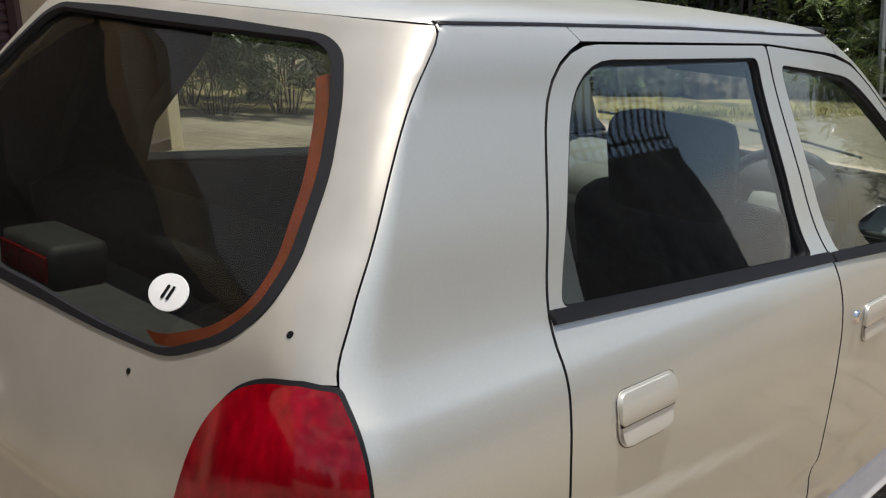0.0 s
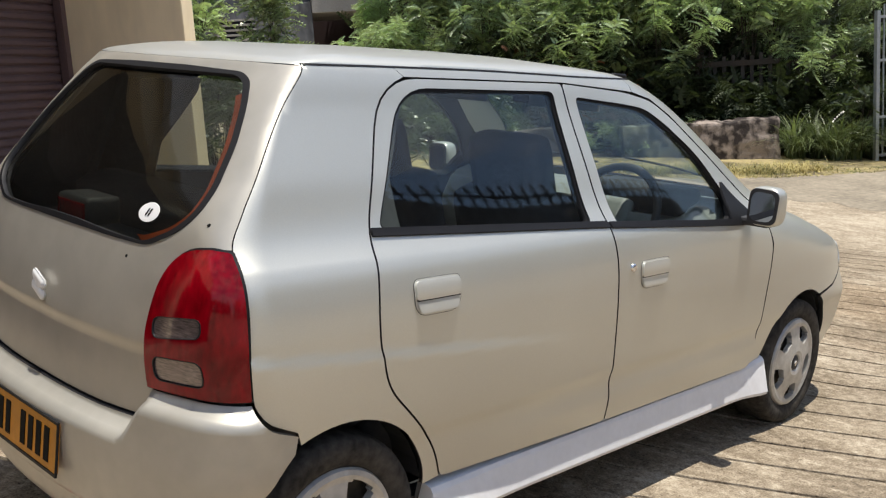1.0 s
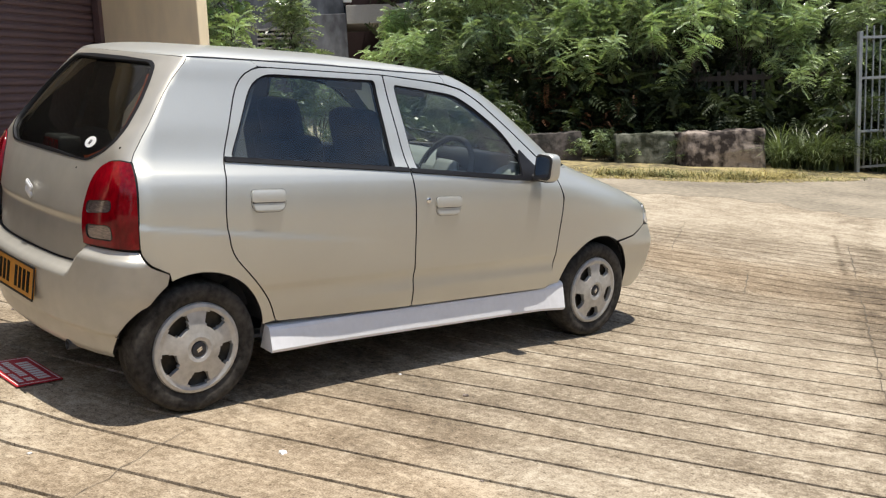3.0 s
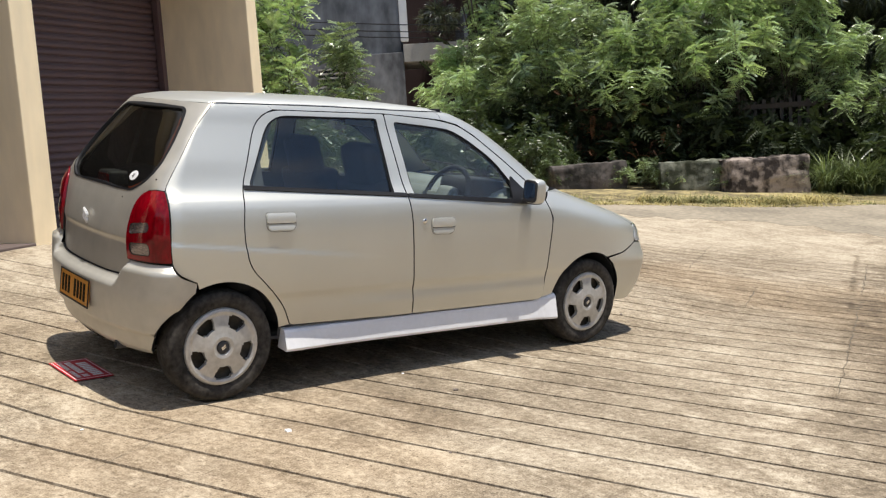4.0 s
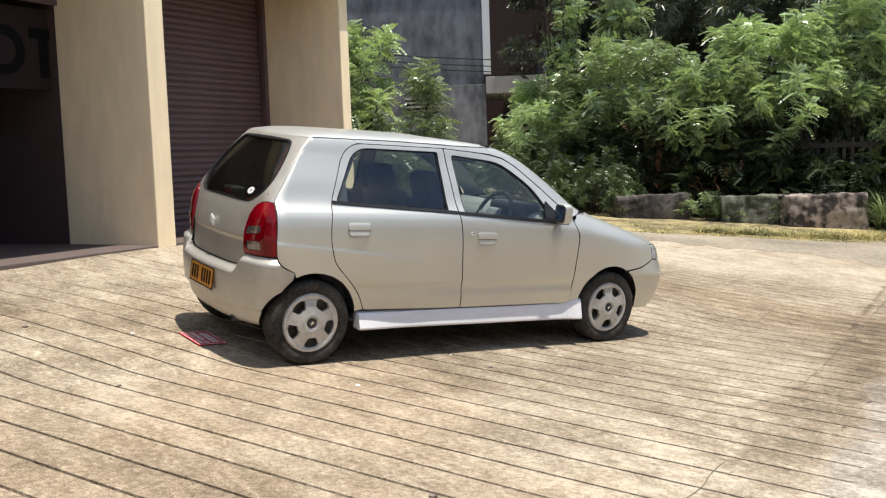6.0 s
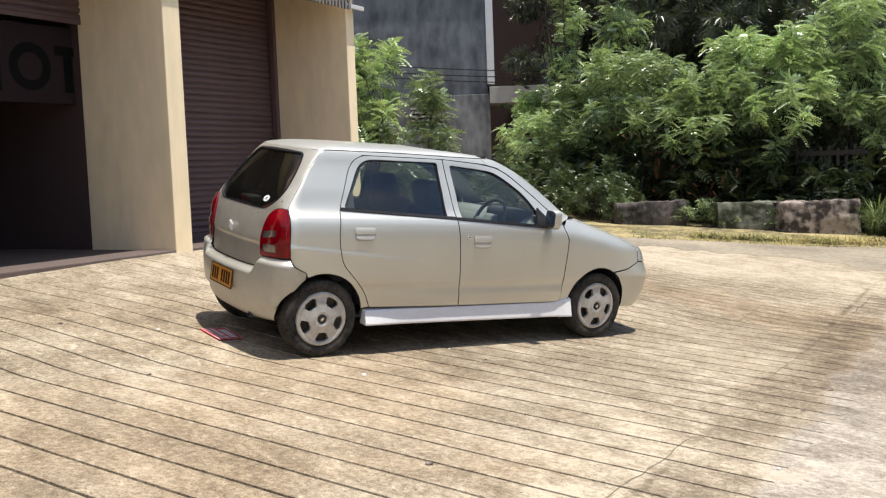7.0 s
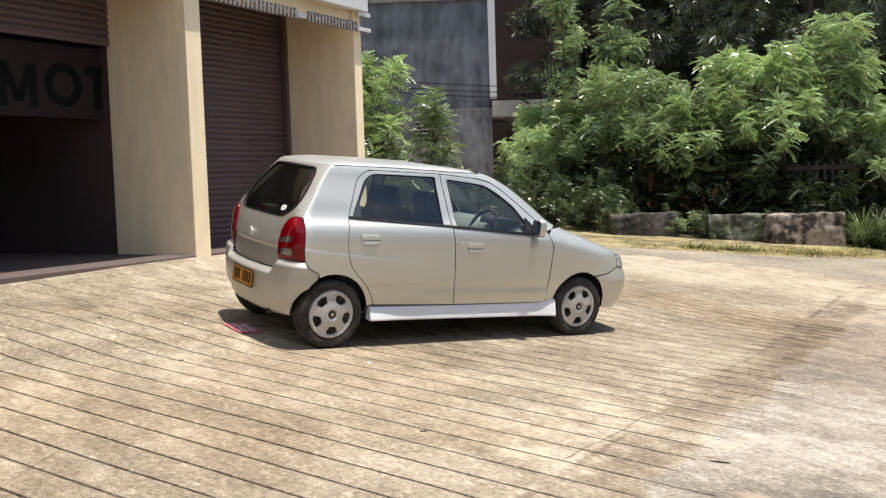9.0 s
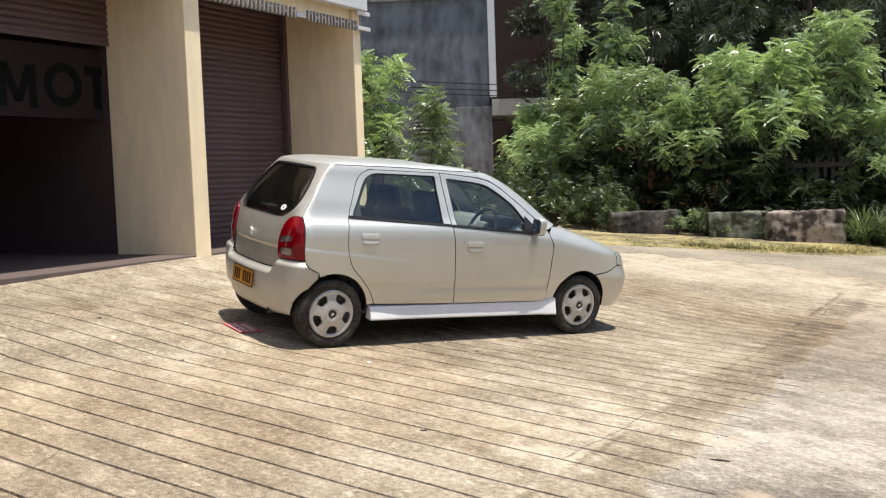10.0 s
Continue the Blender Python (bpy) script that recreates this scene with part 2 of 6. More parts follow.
    bn = n.new("ShaderNodeBump")
    bn.inputs["Strength"].default_value, bn.inputs["Distance"].default_value = 0.5, 0.012
    l.new(total, bn.inputs["Height"])
    l.new(bn.outputs[0], b.inputs["Normal"])
    return m


def leafy(name, colour, rand=0.45, through=0.4, rough=0.42, spec=0.9):
    """Leaf surface: some light shines through it; each leaflet differs a little."""
    m = material(name, colour, rough, 0, 0.2, 3, rand=rand, spec=spec)
    n, l = m.node_tree.nodes, m.node_tree.links
    b = n["Principled BSDF"]
    tr = n.new("ShaderNodeBsdfTranslucent")
    src = b.inputs["Base Color"].links[0].from_socket
    gain = n.new("ShaderNodeVectorMath")
    gain.operation = "MULTIPLY"
    gain.inputs[1].default_value = (1.25, 1.30, 0.75)
    l.new(src, gain.inputs[0])
    l.new(gain.outputs[0], tr.inputs[0])
    mx = n.new("ShaderNodeMixShader")
    mx.inputs[0].default_value = through
    l.new(b.outputs[0], mx.inputs[1])
    l.new(tr.outputs[0], mx.inputs[2])
    l.new(mx.outputs[0], n["Material Output"].inputs[0])
    return m


CONCRETE = concrete()
CRACK = material("old_crack", (0.13, 0.105, 0.075), 0.95, 0, 0.2, 6)
GROOVE_DIRT = material("groove_dirt", (0.042, 0.026, 0.012), 0.95, 0, 0.2, 6)
WALL = material("cream_wall_paint", (0.92, 0.765, 0.515), 0.85, 0, 0.05, 1.0, bump=0.12, bscale=90, fine=7, stretch=(1, 1, 0.35), hard=0.25)
SHUTTER = material("maroon_shutter", (0.135, 0.085, 0.084), 0.55, 0.1, 0.08, 4)
# floor colour taken darker to hold the shadow inside the bay
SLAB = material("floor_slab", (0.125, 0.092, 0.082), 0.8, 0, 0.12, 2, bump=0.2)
GREYWALL = material("grey_plaster", (0.20, 0.205, 0.215), 0.9, 0, 0.1, 0.7, bump=0.3, bscale=20, dark=(0.075, 0.075, 0.08), fine=4, stretch=(1, 1, 0.5), hard=0.2)
# near-black brown: the gloom of unlit rooms is put into the wall colour
SHADE_WALL = material("wall_toned_for_shade", (0.070, 0.042, 0.040), 0.9, 0, 0.1, 1)
ASPHALT = material("worn_road", (0.300, 0.255, 0.190), 0.95, 0, 0.2, 0.9, bump=0.4, bscale=45, fine=14, hard=0.25)
LEAF = leafy("bright_leaf", (0.40, 0.51, 0.26), 0.7, 0.20, 0.30)
# leaf green lowered: the shade on the low growth is put into it
LEAF_LOW_SHADE = leafy("green_leaf_toned_for_shade", (0.088, 0.122, 0.046), 0.6, 0.24, 0.38)
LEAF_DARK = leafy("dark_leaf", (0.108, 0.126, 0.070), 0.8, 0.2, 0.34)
# near-black green: the shade inside the shrubs is put into the leaf colour
LEAF_SHADE = leafy("leaf_toned_for_shade", (0.034, 0.047, 0.021), 0.6, 0.2, 0.6, 0.3)
GRASSY = material("dry_grass", (0.44, 0.36, 0.14), 0.8, 0, 0.3, 0.9, rand=0.5, dark=(0.11, 0.13, 0.040), hard=0.15)
BARK = material("bark", (0.065, 0.05, 0.038), 0.95, 0, 0.2, 8, bump=0.4, bscale=30)
ROCK = material("weathered_block", (0.27, 0.222, 0.19), 0.95, 0, 0.2, 2.0, bump=0.8, bscale=26, dark=(0.030, 0.022, 0.019), fine=7, hard=0.13)
# plaster made dark: the shade of the overhanging shrubs is in its colour
ROCK_SHADE = material("shade_toned_plaster", (0.085, 0.072, 0.066), 0.95, 0, 0.2, 2.5, bump=0.8, bscale=26, dark=(0.022, 0.020, 0.017), fine=8, hard=0.15)
WEATHERED = material("weathered_wood", (0.07, 0.06, 0.05), 0.9, 0, 0.2, 5, bump=0.3, stretch=(1, 1, 0.2))
STEEL = material("galvanised_steel", (0.35, 0.37, 0.38), 0.5, 0.5, 0.1, 8)
GREEN_BLADE = leafy("grass_blade", (0.17, 0.215, 0.09), 0.6, 0.25, 0.4)
DRY_LEAF = material("dry_leaf", (0.21, 0.095, 0.05), 0.8, 0, 0.2, 3, rand=0.6)
DRY_SOIL = material("dry_soil", (0.33, 0.265, 0.125), 0.95, 0, 0.15, 1.6, bump=0.5, bscale=30, dark=(0.105, 0.085, 0.045), fine=9, hard=0.15)
KERB2 = material("pale_concrete", (0.36, 0.34, 0.31), 0.9, 0, 0.12, 1.5, bump=0.2)
GREYBLUE = material("blue_grey_plaster", (0.140, 0.150, 0.172), 0.9, 0, 0.1, 0.9, bump=0.3, bscale=20, dark=(0.050, 0.055, 0.064), fine=4, stretch=(1, 1, 0.45), hard=0.22)
LETTER = material("dull_metal_letters", (0.30, 0.28, 0.27), 0.5, 0.3, 0.1, 12)
PANEL = material("inner_wall_band", (0.032, 0.022, 0.023), 0.9, 0, 0.1, 1, spec=0.1)
# mossy plaster, with the shade below the shrubs worked into its tone
ROCK2 = material("mossy_plaster_toned_for_shade", (0.145, 0.148, 0.115), 0.95, 0, 0.2, 2, bump=0.8, bscale=26, dark=(0.045, 0.05, 0.03), fine=8, hard=0.16)
SIGN_WHITE = material("sign_white", (0.62, 0.62, 0.63), 0.5, 0, 0.04, 8)


# ---- mesh helpers ----
def mesh_from(name, verts, faces, mat, smooth=False, normals=None):
    me = bpy.data.meshes.new(name)
    me.from_pydata([tuple(v) for v in verts], [], [tuple(f) for f in faces])
    me.materials.append(mat)
    if smooth:
        me.polygons.foreach_set("use_smooth", [True] * len(me.polygons))
        if normals is not None:
            me.normals_split_custom_set_from_vertices([tuple(n) for n in normals])
    me.update()
    return me


def part(name, bm, mat, parent=None, label="", smooth=False):
    """Links a bmesh, or a mesh, as one object under a thing."""
    if isinstance(bm, bpy.types.Mesh):
        me = bm
    else:
        me = bpy.data.meshes.new(name)
        bm.to_mesh(me)
        bm.free()
        me.materials.append(mat)
        if smooth:
            me.polygons.foreach_set("use_smooth", [True] * len(me.polygons))
    ob = new(name, me)
    if parent is not None:
        ob.parent = parent
    if label:
        tagged(ob, label)
    return ob


def box(bm, lo, hi, bevel=0.0, m=None):
    """A box between two corners, its edges rounded."""
    size = [b - a for a, b in zip(lo, hi)]
    mid = [(a + b) / 2 for a, b in zip(lo, hi)]
    r = bmesh.ops.create_cube(bm, size=1.0, matrix=Matrix.Translation(mid) @ Matrix.Diagonal((*size, 1)))
    vs = r["verts"]
    if bevel:
        es = list({e for v in vs for e in v.link_edges})
        rb = bmesh.ops.bevel(bm, geom=es, offset=bevel, segments=2, affect="EDGES", profile=0.6)
        vs = list({v for f in rb["faces"] for v in f.verts} | {v for v in vs if v.is_valid})
    if m is not None:
        bmesh.ops.transform(bm, matrix=m, verts=vs)
    return vs


def lathe(bm, profile, segs=48, axis_m=None):
    """Turns (radius, along) pairs round the x axis."""
    rings = []
    for r, a in profile:
        ring = []
        for i in range(segs):
            t = 2 * math.pi * i / segs
            p = Vector((a, r * math.cos(t), r * math.sin(t)))
            ring.append(bm.verts.new(axis_m @ p if axis_m else p))
        rings.append(ring)
    for a, b in zip(rings, rings[1:]):
        for i in range(segs):
            j = (i + 1) % segs
            bm.faces.new((a[i], a[j], b[j], b[i]))
    return rings


def tube(bm, pts, radius, segs=8, closed=False):
    """A round bar along a line of points; radius may be a list."""
    pts = [Vector(p) for p in pts]
    n = len(pts)
    rings = []
    for i, p in enumerate(pts):
        a = pts[(i - 1) % n] if (closed or i) else p
        b = pts[(i + 1) % n] if (closed or i < n - 1) else p
        d = (b - a).normalized()
        q = d.orthogonal().normalized() if not rings else (prev - d * prev.dot(d)).normalized()
        prev = q
        w = d.cross(q)
        r = radius[i] if isinstance(radius, (list, tuple)) else radius
        rings.append([bm.verts.new(p + (q * math.cos(2 * math.pi * k / segs) + w * math.sin(2 * math.pi * k / segs)) * r) for k in range(segs)])
    for i in range(n if closed else n - 1):
        a, b = rings[i], rings[(i + 1) % n]
        for k in range(segs):
            bm.faces.new((a[k], a[(k + 1) % segs], b[(k + 1) % segs], b[k]))
    if not closed:
        bm.faces.new(rings[0][::-1])
        bm.faces.new(rings[-1])


def thing(name, label, category, m=Matrix(), group="", kind=""):
    ob = new(name)
    ob.matrix_world = m
    return tagged(ob, label, category, group, kind)


# The ramp leans: its frame (x across the car, y along it, z square to the concrete) in the upright world.
RAMP = Matrix(((0.9985, 0.0, 0.0541, 0), (-0.0038, 0.9975, 0.0707, 0), (-0.0539, -0.0708, 0.996, 0), (0, 0, 0, 1)))


# ---- the car ----
# Level sections of the body: height, half width, rear end, front end, squareness of rear and front corners, bow of the tail.
STATIONS = np.array([
    (0.18, 0.640, -0.323, 2.90, 9, 9, 0.118), (0.26, 0.668, -0.368, 2.97, 10, 9, 0.128), (0.38, 0.697, -0.390, 3.01, 10, 9, 0.128),
    (0.455, 0.706, -0.398, 3.02, 11, 9, 0.128), (0.49, 0.717, -0.398, 3.02, 11, 8.5, 0.128), (0.56, 0.722, -0.396, 3.01, 12, 7.2, 0.128),
    (0.64, 0.726, -0.392, 2.995, 12, 6.4, 0.128), (0.70, 0.728, -0.386, 2.945, 12, 6.3, 0.118), (0.76, 0.728, -0.378, 2.79, 12, 6.3, 0.108),
    (0.82, 0.724, -0.366, 2.60, 12, 6, 0.098), (0.88, 0.711, -0.349, 2.405, 12, 5.5, 0.076), (0.915, 0.695, -0.337, 2.29, 12, 5.5, 0.066), (0.945, 0.672, -0.327, 2.22, 12, 5.5, 0.060),
    (0.98, 0.649, -0.316, 2.165, 12, 5.5, 0.058), (1.10, 0.597, -0.242, 1.98, 12, 5.5, 0.056), (1.25, 0.533, -0.126, 1.73, 12, 5.5, 0.044),
    (1.33, 0.504, -0.062, 1.54, 11, 5, 0.050), (1.358, 0.487, -0.034, 1.42, 10, 5, 0.055), (1.373, 0.452, 0.020, 1.25, 8, 4.5, 0.06),
    (1.386, 0.370, 0.090, 1.04, 7, 4, 0.05), (1.395, 0.260, 0.230, 0.88, 6, 4, 0.03), (1.399, 0.100, 0.420, 0.66, 4, 3, 0.)])
YM = 0.9


def smooth_curve(xs, ys):
    """A monotone smooth curve through the stations."""
    h, d = np.diff(xs), np.diff(ys) / np.diff(xs)
    m = np.zeros(len(xs))
    for i in range(1, len(xs) - 1):
        if d[i - 1] * d[i] > 0:
            w1, w2 = 2 * h[i] + h[i - 1], h[i] + 2 * h[i - 1]
            m[i] = (w1 + w2) / (w1 / d[i - 1] + w2 / d[i])
    m[0], m[-1] = d[0], d[-1]

    def f(x):
        i = int(np.clip(np.searchsorted(xs, x) - 1, 0, len(xs) - 2))
        t = (x - xs[i]) / h[i]
        return float(ys[i] * (1 + 2 * t) * (1 - t) ** 2 + m[i] * h[i] * t * (1 - t) ** 2 + ys[i + 1] * t * t * (3 - 2 * t) + m[i + 1] * h[i] * t * t * (t - 1))
    return f


CURVES = [smooth_curve(STATIONS[:, 0], STATIONS[:, k]) for k in range(1, 7)]
SECTIONS = {}


def tail_corner(hw, rear, bow, soft, draw, lean):
    """The rear half of a section: a bowed tail, a rounded corner, which may lean over to the tail, and a side that draws in a little."""
    side = lambda y: hw * (1 - draw * np.clip((0.72 - y) / (0.72 - rear), 0, 1.2) ** 2)
    tail = lambda x: rear + bow * (x / hw) ** 2.5
    xc, yc = hw, rear
    for _ in range(12):
        yc = tail(xc)
        xc = float(side(yc))
    r = 0.090 * min(1.0, hw / 0.6) + soft
    xt = np.linspace(0, xc - r - lean, 60)
    ys = np.linspace(yc + r - lean, YM, 70)
    a, c, b = np.array((xt[-1], tail(xt[-1]))), np.array((xc, yc)), np.array((float(side(ys[0])), ys[0]))
    t = np.linspace(0, 1, 42)[1:-1, None]
    arc_ = a * (1 - t) ** 2 + c * 2 * t * (1 - t) + b * t * t
    return np.concatenate((xt, arc_[:, 0], side(ys))), np.concatenate((tail(xt), arc_[:, 1], ys))


def section(z):
    """The right half of the body's outline at a height: length along it, x, y, and the length at the rear axle."""
    key = round(z, 4)
    if key not in SECTIONS:
        hw, rear, front, nr, nf, bow = [c(key) for c in CURVES]
        even = np.linspace(0, 1, 160)
        tt = np.unique(np.concatenate((np.arcsin(even ** (nr / 2)), np.arccos(even ** (nr / 2)))))
        tf = np.unique(np.concatenate((np.arcsin(even ** (nf / 2)), np.arccos(even ** (nf / 2)))))
        # rear quarter, from the middle of the tail to the side
        if key < 1.39:
            x1, y1 = tail_corner(hw, rear, bow, 2.4 * max(0.0, key - 1.352), 0.035 - 0.016 * smooth_step(0.95, 1.12, key), 0.045 * smooth_step(0.96, 1.16, key))
        else:
            x1 = hw * np.sin(tt) ** (2 / nr)
            y1 = YM - (YM - rear) * np.cos(tt).clip(0) ** (2 / nr)
            y1 = y1 + bow * (x1 / hw) ** 2.5 * np.clip((YM - y1) / (YM - rear), 0, 1) ** 3
        x2 = hw * np.cos(tf).clip(0) ** (2 / nf)
        y2 = YM + (front - YM) * np.sin(tf) ** (2 / nf)
        x, y = np.concatenate((x1, x2[1:])), np.concatenate((y1, y2[1:]))
        s = np.concatenate(([0], np.cumsum(np.hypot(np.diff(x), np.diff(y)))))
        s0 = float(np.interp(0.0, y, s))
        SECTIONS[key] = (s, x, y, s0)
    return SECTIONS[key]


def on_body(s, z):
    """A point of the skin: s along the section from the middle of the tail, right side positive."""
    ss, x, y, _ = section(z)
    a = abs(s)
    return Vector((math.copysign(float(np.interp(a, ss, x)), s), float(np.interp(a, ss, y)), z))


def side_right(u, z):
    return on_body(section(z)[3] + u, z)


def side_left(u, z):
    p = on_body(section(z)[3] + u, z)
    return Vector((-p.x, p.y, p.z))


def rear_chart(s, z):
    return on_body(s, z)


def front_chart(s, z):
    total = section(z)[0][-1]
    p = on_body(total - abs(s), z)
    return Vector((math.copysign(p.x, s), p.y, p.z))


def rs(u, z):
    """A side place as a length from the middle of the tail."""
    return section(z)[3] + u


def fs(u, z):
    """A side place as a length from the middle of the nose."""
    s = section(z)
    return s[0][-1] - s[3] - u


def smooth_step(a, b, x):
    t = min(1, max(0, (x - a) / (b - a)))
    return t * t * (3 - 2 * t)


def arc(cx, cz, r, a0, a1, n=14):
    return [(cx + r * math.cos(radians(a0 + (a1 - a0) * i / n)), cz + r * math.sin(radians(a0 + (a1 - a0) * i / n))) for i in range(n + 1)]


def rounded(pts, radii):
    """A closed outline with its corners rounded."""
    out, n = [], len(pts)
    for i in range(n):
        r = radii[i] if isinstance(radii, (list, tuple)) else radii
        p, a, b = Vector(pts[i]), Vector(pts[i - 1]), Vector(pts[(i + 1) % n])
        if r <= 0:
            out.append(tuple(p))
            continue
        da, db = (a - p), (b - p)
        r = min(r, da.length * 0.45, db.length * 0.45)
        pa, pb = p + da.normalized() * r, p + db.normalized() * r
        for k in range(7):
            t = k / 6
            out.append(tuple(pa * (1 - t) ** 2 + p * 2 * t * (1 - t) + pb * t * t))
    return out


def dense(pts, step, ratio=1.0):
    out, n = [], len(pts)
    for i in range(n):
        a, b = Vector(pts[i]), Vector(pts[(i + 1) % n])
        k = max(1, int(math.hypot((b - a).x, (b - a).y * ratio) / step))
        out += [tuple(a.lerp(b, j / k)) for j in range(k)]
    return out


def inside(p, loop):
    x, y = p
    c, n = False, len(loop)
    for i in range(n):
        (x1, y1), (x2, y2) = loop[i - 1], loop[i]
        if (y1 > y) != (y2 > y) and x < (x2 - x1) * (y - y1) / (y2 - y1) + x1:
            c = not c
    return c


def skin(name, chart, outline, mat, holes=(), step=0.03, lift=0.0, rim=0.012, ratio=1.0, flip=False, conv=None, shape=None):
    """A panel of the body: an outline on a chart, filled, laid on the skin, with its edges turned in.
    ratio stretches the heights while filling; shape(u, z) lifts it further."""
    loops = [dense(o, step * 0.7, ratio) for o in (outline, *holes)]
    if conv:
        loops = [[conv(u, z) for u, z in lp] for lp in loops]
    xs, ys = [p[0] for p in loops[0]], [p[1] for p in loops[0]]
    verts, edges = [], []
    for lp in loops:
        k = len(verts)
        verts += [Vector((x, y * ratio)) for x, y in lp]
        edges += [(k + i, k + (i + 1) % len(lp)) for i in range(len(lp))]
    bound = np.array([(v.x, v.y) for v in verts])
    gy = min(ys)
    row = 0
    while gy < max(ys):
        gx = min(xs) + (row % 2) * step / 2
        while gx < max(xs):
            if inside((gx, gy), loops[0]) and not any(inside((gx, gy), h) for h in loops[1:]):
                if np.min(np.hypot(bound[:, 0] - gx, bound[:, 1] - gy * ratio)) > step * 0.45:
                    verts.append(Vector((gx, gy * ratio)))
            gx += step
        gy += step * 0.87 / ratio
        row += 1
    vo, _, fo, _, _, _ = delaunay_2d_cdt(verts, edges, [], 0, 1e-6)
    flat = [(v.x, v.y / ratio) for v in vo]
    faces = []
    for f in fo:
        c = (sum(flat[i][0] for i in f) / len(f), sum(flat[i][1] for i in f) / len(f))
        if inside(c, loops[0]) and not any(inside(c, h) for h in loops[1:]):
            faces.append(list(f))
    pts, nor = [], []
    for u, z in flat:
        e = 0.002
        p = chart(u, z)
        n = (chart(u + e, z) - chart(u - e, z)).cross(chart(u, z + e) - chart(u, z - e))
        n.normalize()
        if flip:
            n = -n
        h = shape(u, z) if shape else 0
        pts.append(p + n * (lift + h))
        if shape:
            tu, tz = chart(u + e, z) - chart(u - e, z), chart(u, z + e) - chart(u, z - e)
            su, sz = shape(u + e, z) - shape(u - e, z), shape(u, z + e) - shape(u, z - e)
            n = (n - tu * (su / max(tu.length_squared, 1e-9)) - tz * (sz / max(tz.length_squared, 1e-9))).normalized()
        nor.append(n)
    if flip:
        faces = [f[::-1] for f in faces]
    # turned-in edge
    count = {}
    for f in faces:
        for i in range(len(f)):
            a, b = f[i], f[(i + 1) % len(f)]
            count.setdefault((min(a, b), max(a, b)), []).append((a, b))
    if rim:
        edges_out = [p[0] for p in count.values() if len(p) == 1]
        away = {}
        for a, b in edges_out:
            o = (pts[b] - pts[a]).cross(nor[a])
            for v in (a, b):
                away[v] = away.get(v, Vector((0, 0, 0))) + o
        twin = {}
        for v, o in away.items():
            o = o.normalized() if o.length > 1e-9 else nor[v]
            twin[v] = len(pts)
            pts += [pts[v], pts[v] + o * 0.0006 - nor[v] * rim]
            nor += [(o + nor[v] * 0.5).normalized(), o]
        for a, b in edges_out:
            faces.append([twin[b], twin[a], twin[a] + 1, twin[b] + 1])
    me = mesh_from(name, pts, faces, mat, True, nor)
    # edges of painted panels are coloured black to imitate shade in the gaps
    if rim and mat in (PAINT, DUSTY, BUMPER):
        me.materials.append(SEAL)
        k = len(me.polygons) - len(edges_out)
        me.polygons.foreach_set("material_index", [0 if i < k else 1 for i in range(len(me.polygons))])
    return me



# the car leans a little, its left wheels standing higher
CAR = RAMP @ pose(0.70, 0, 0.265, 0, 2.5, 0) @ Matrix.Translation((-0.712, 0, -0.265))
car = thing("hatchback_car", "champagne silver five-door hatchback parked on a grooved concrete ramp", "car", CAR)
AXLE, ARCH = 2.36, 0.297

# outlines on the side: (along, height)
REAR_WINDOW = rounded([(0.143, 0.983), (0.934, 0.941), (0.910, 1.304), (0.302, 1.304)], [0.02, 0.015, 0.02, 0.10])
FRONT_WINDOW = rounded([(1.052, 0.930), (1.715, 0.888), (1.765, 0.960), (1.650, 1.104), (1.480, 1.212), (1.380, 1.258), (1.246, 1.272), (1.012, 1.290)], [0.015, 0.03, 0.02, 0.1, 0.1, 0.06, 0.05, 0.02])
REAR_DOOR = rounded([(0.353, 0.322), (1.062, 0.312), (1.034, 0.60), (1.004, 0.915), (0.955, 1.326), (0.246, 1.326),
                     (0.112, 0.975), (0.084, 0.80), (0.118, 0.625), (0.215, 0.528), (0.305, 0.430)], [0.02, 0.01, 0.1, 0.1, 0.01, 0.125, 0.05, 0.1, 0.06, 0.06, 0.05])
FRONT_DOOR = rounded([(1.069, 0.312), (1.990, 0.308), (1.990, 0.52), (2.006, 0.785), (1.955, 0.905), (1.870, 0.988), (1.720, 1.104), (1.545, 1.228), (1.440, 1.280), (1.280, 1.306),
                      (0.962, 1.326), (1.011, 0.915), (1.041, 0.60)], [0.01, 0.03, 0.1, 0.04, 0.04, 0.05, 0.06, 0.06, 0.06, 0.06, 0.01, 0.1, 0.1])
TAIL_SEAM = smooth_curve(np.array((0.568, 0.610, 0.66, 0.80, 0.955, 1.032, 1.092, 1.172, 1.25, 1.30, 1.328, 1.354)), np.array((-0.132, -0.212, -0.240, -0.249, -0.248, -0.208, -0.168, -0.114, -0.056, -0.012, 0.016, 0.054)))
# the sealed joint between the roof and the sides, which drops towards the windscreen
ROOF_JOINT = smooth_curve(np.array((0.05, 0.33, 0.65, 0.90, 1.05, 1.42)), np.array((1.3485, 1.3515, 1.3525, 1.350, 1.3475, 1.3462)))


def offset(loop, d):
    """A counter-clockwise outline moved outwards by a fixed distance."""
    out, n = [], len(loop)
    for i in range(n):
        a, b = Vector(loop[i - 1]), Vector(loop[(i + 1) % n])
        t = (b - a).normalized()
        out.append((loop[i][0] + t.y * d, loop[i][1] - t.x * d))
    return out


def door_side(lo, hi):
    """The rear edge of the rear door, moved back by the width of the gap."""
    o = [p for p in offset(REAR_DOOR, 0.0055) if p[0] < 0.352 and lo < p[1] < hi]
    return sorted(o, key=lambda p: -p[1])


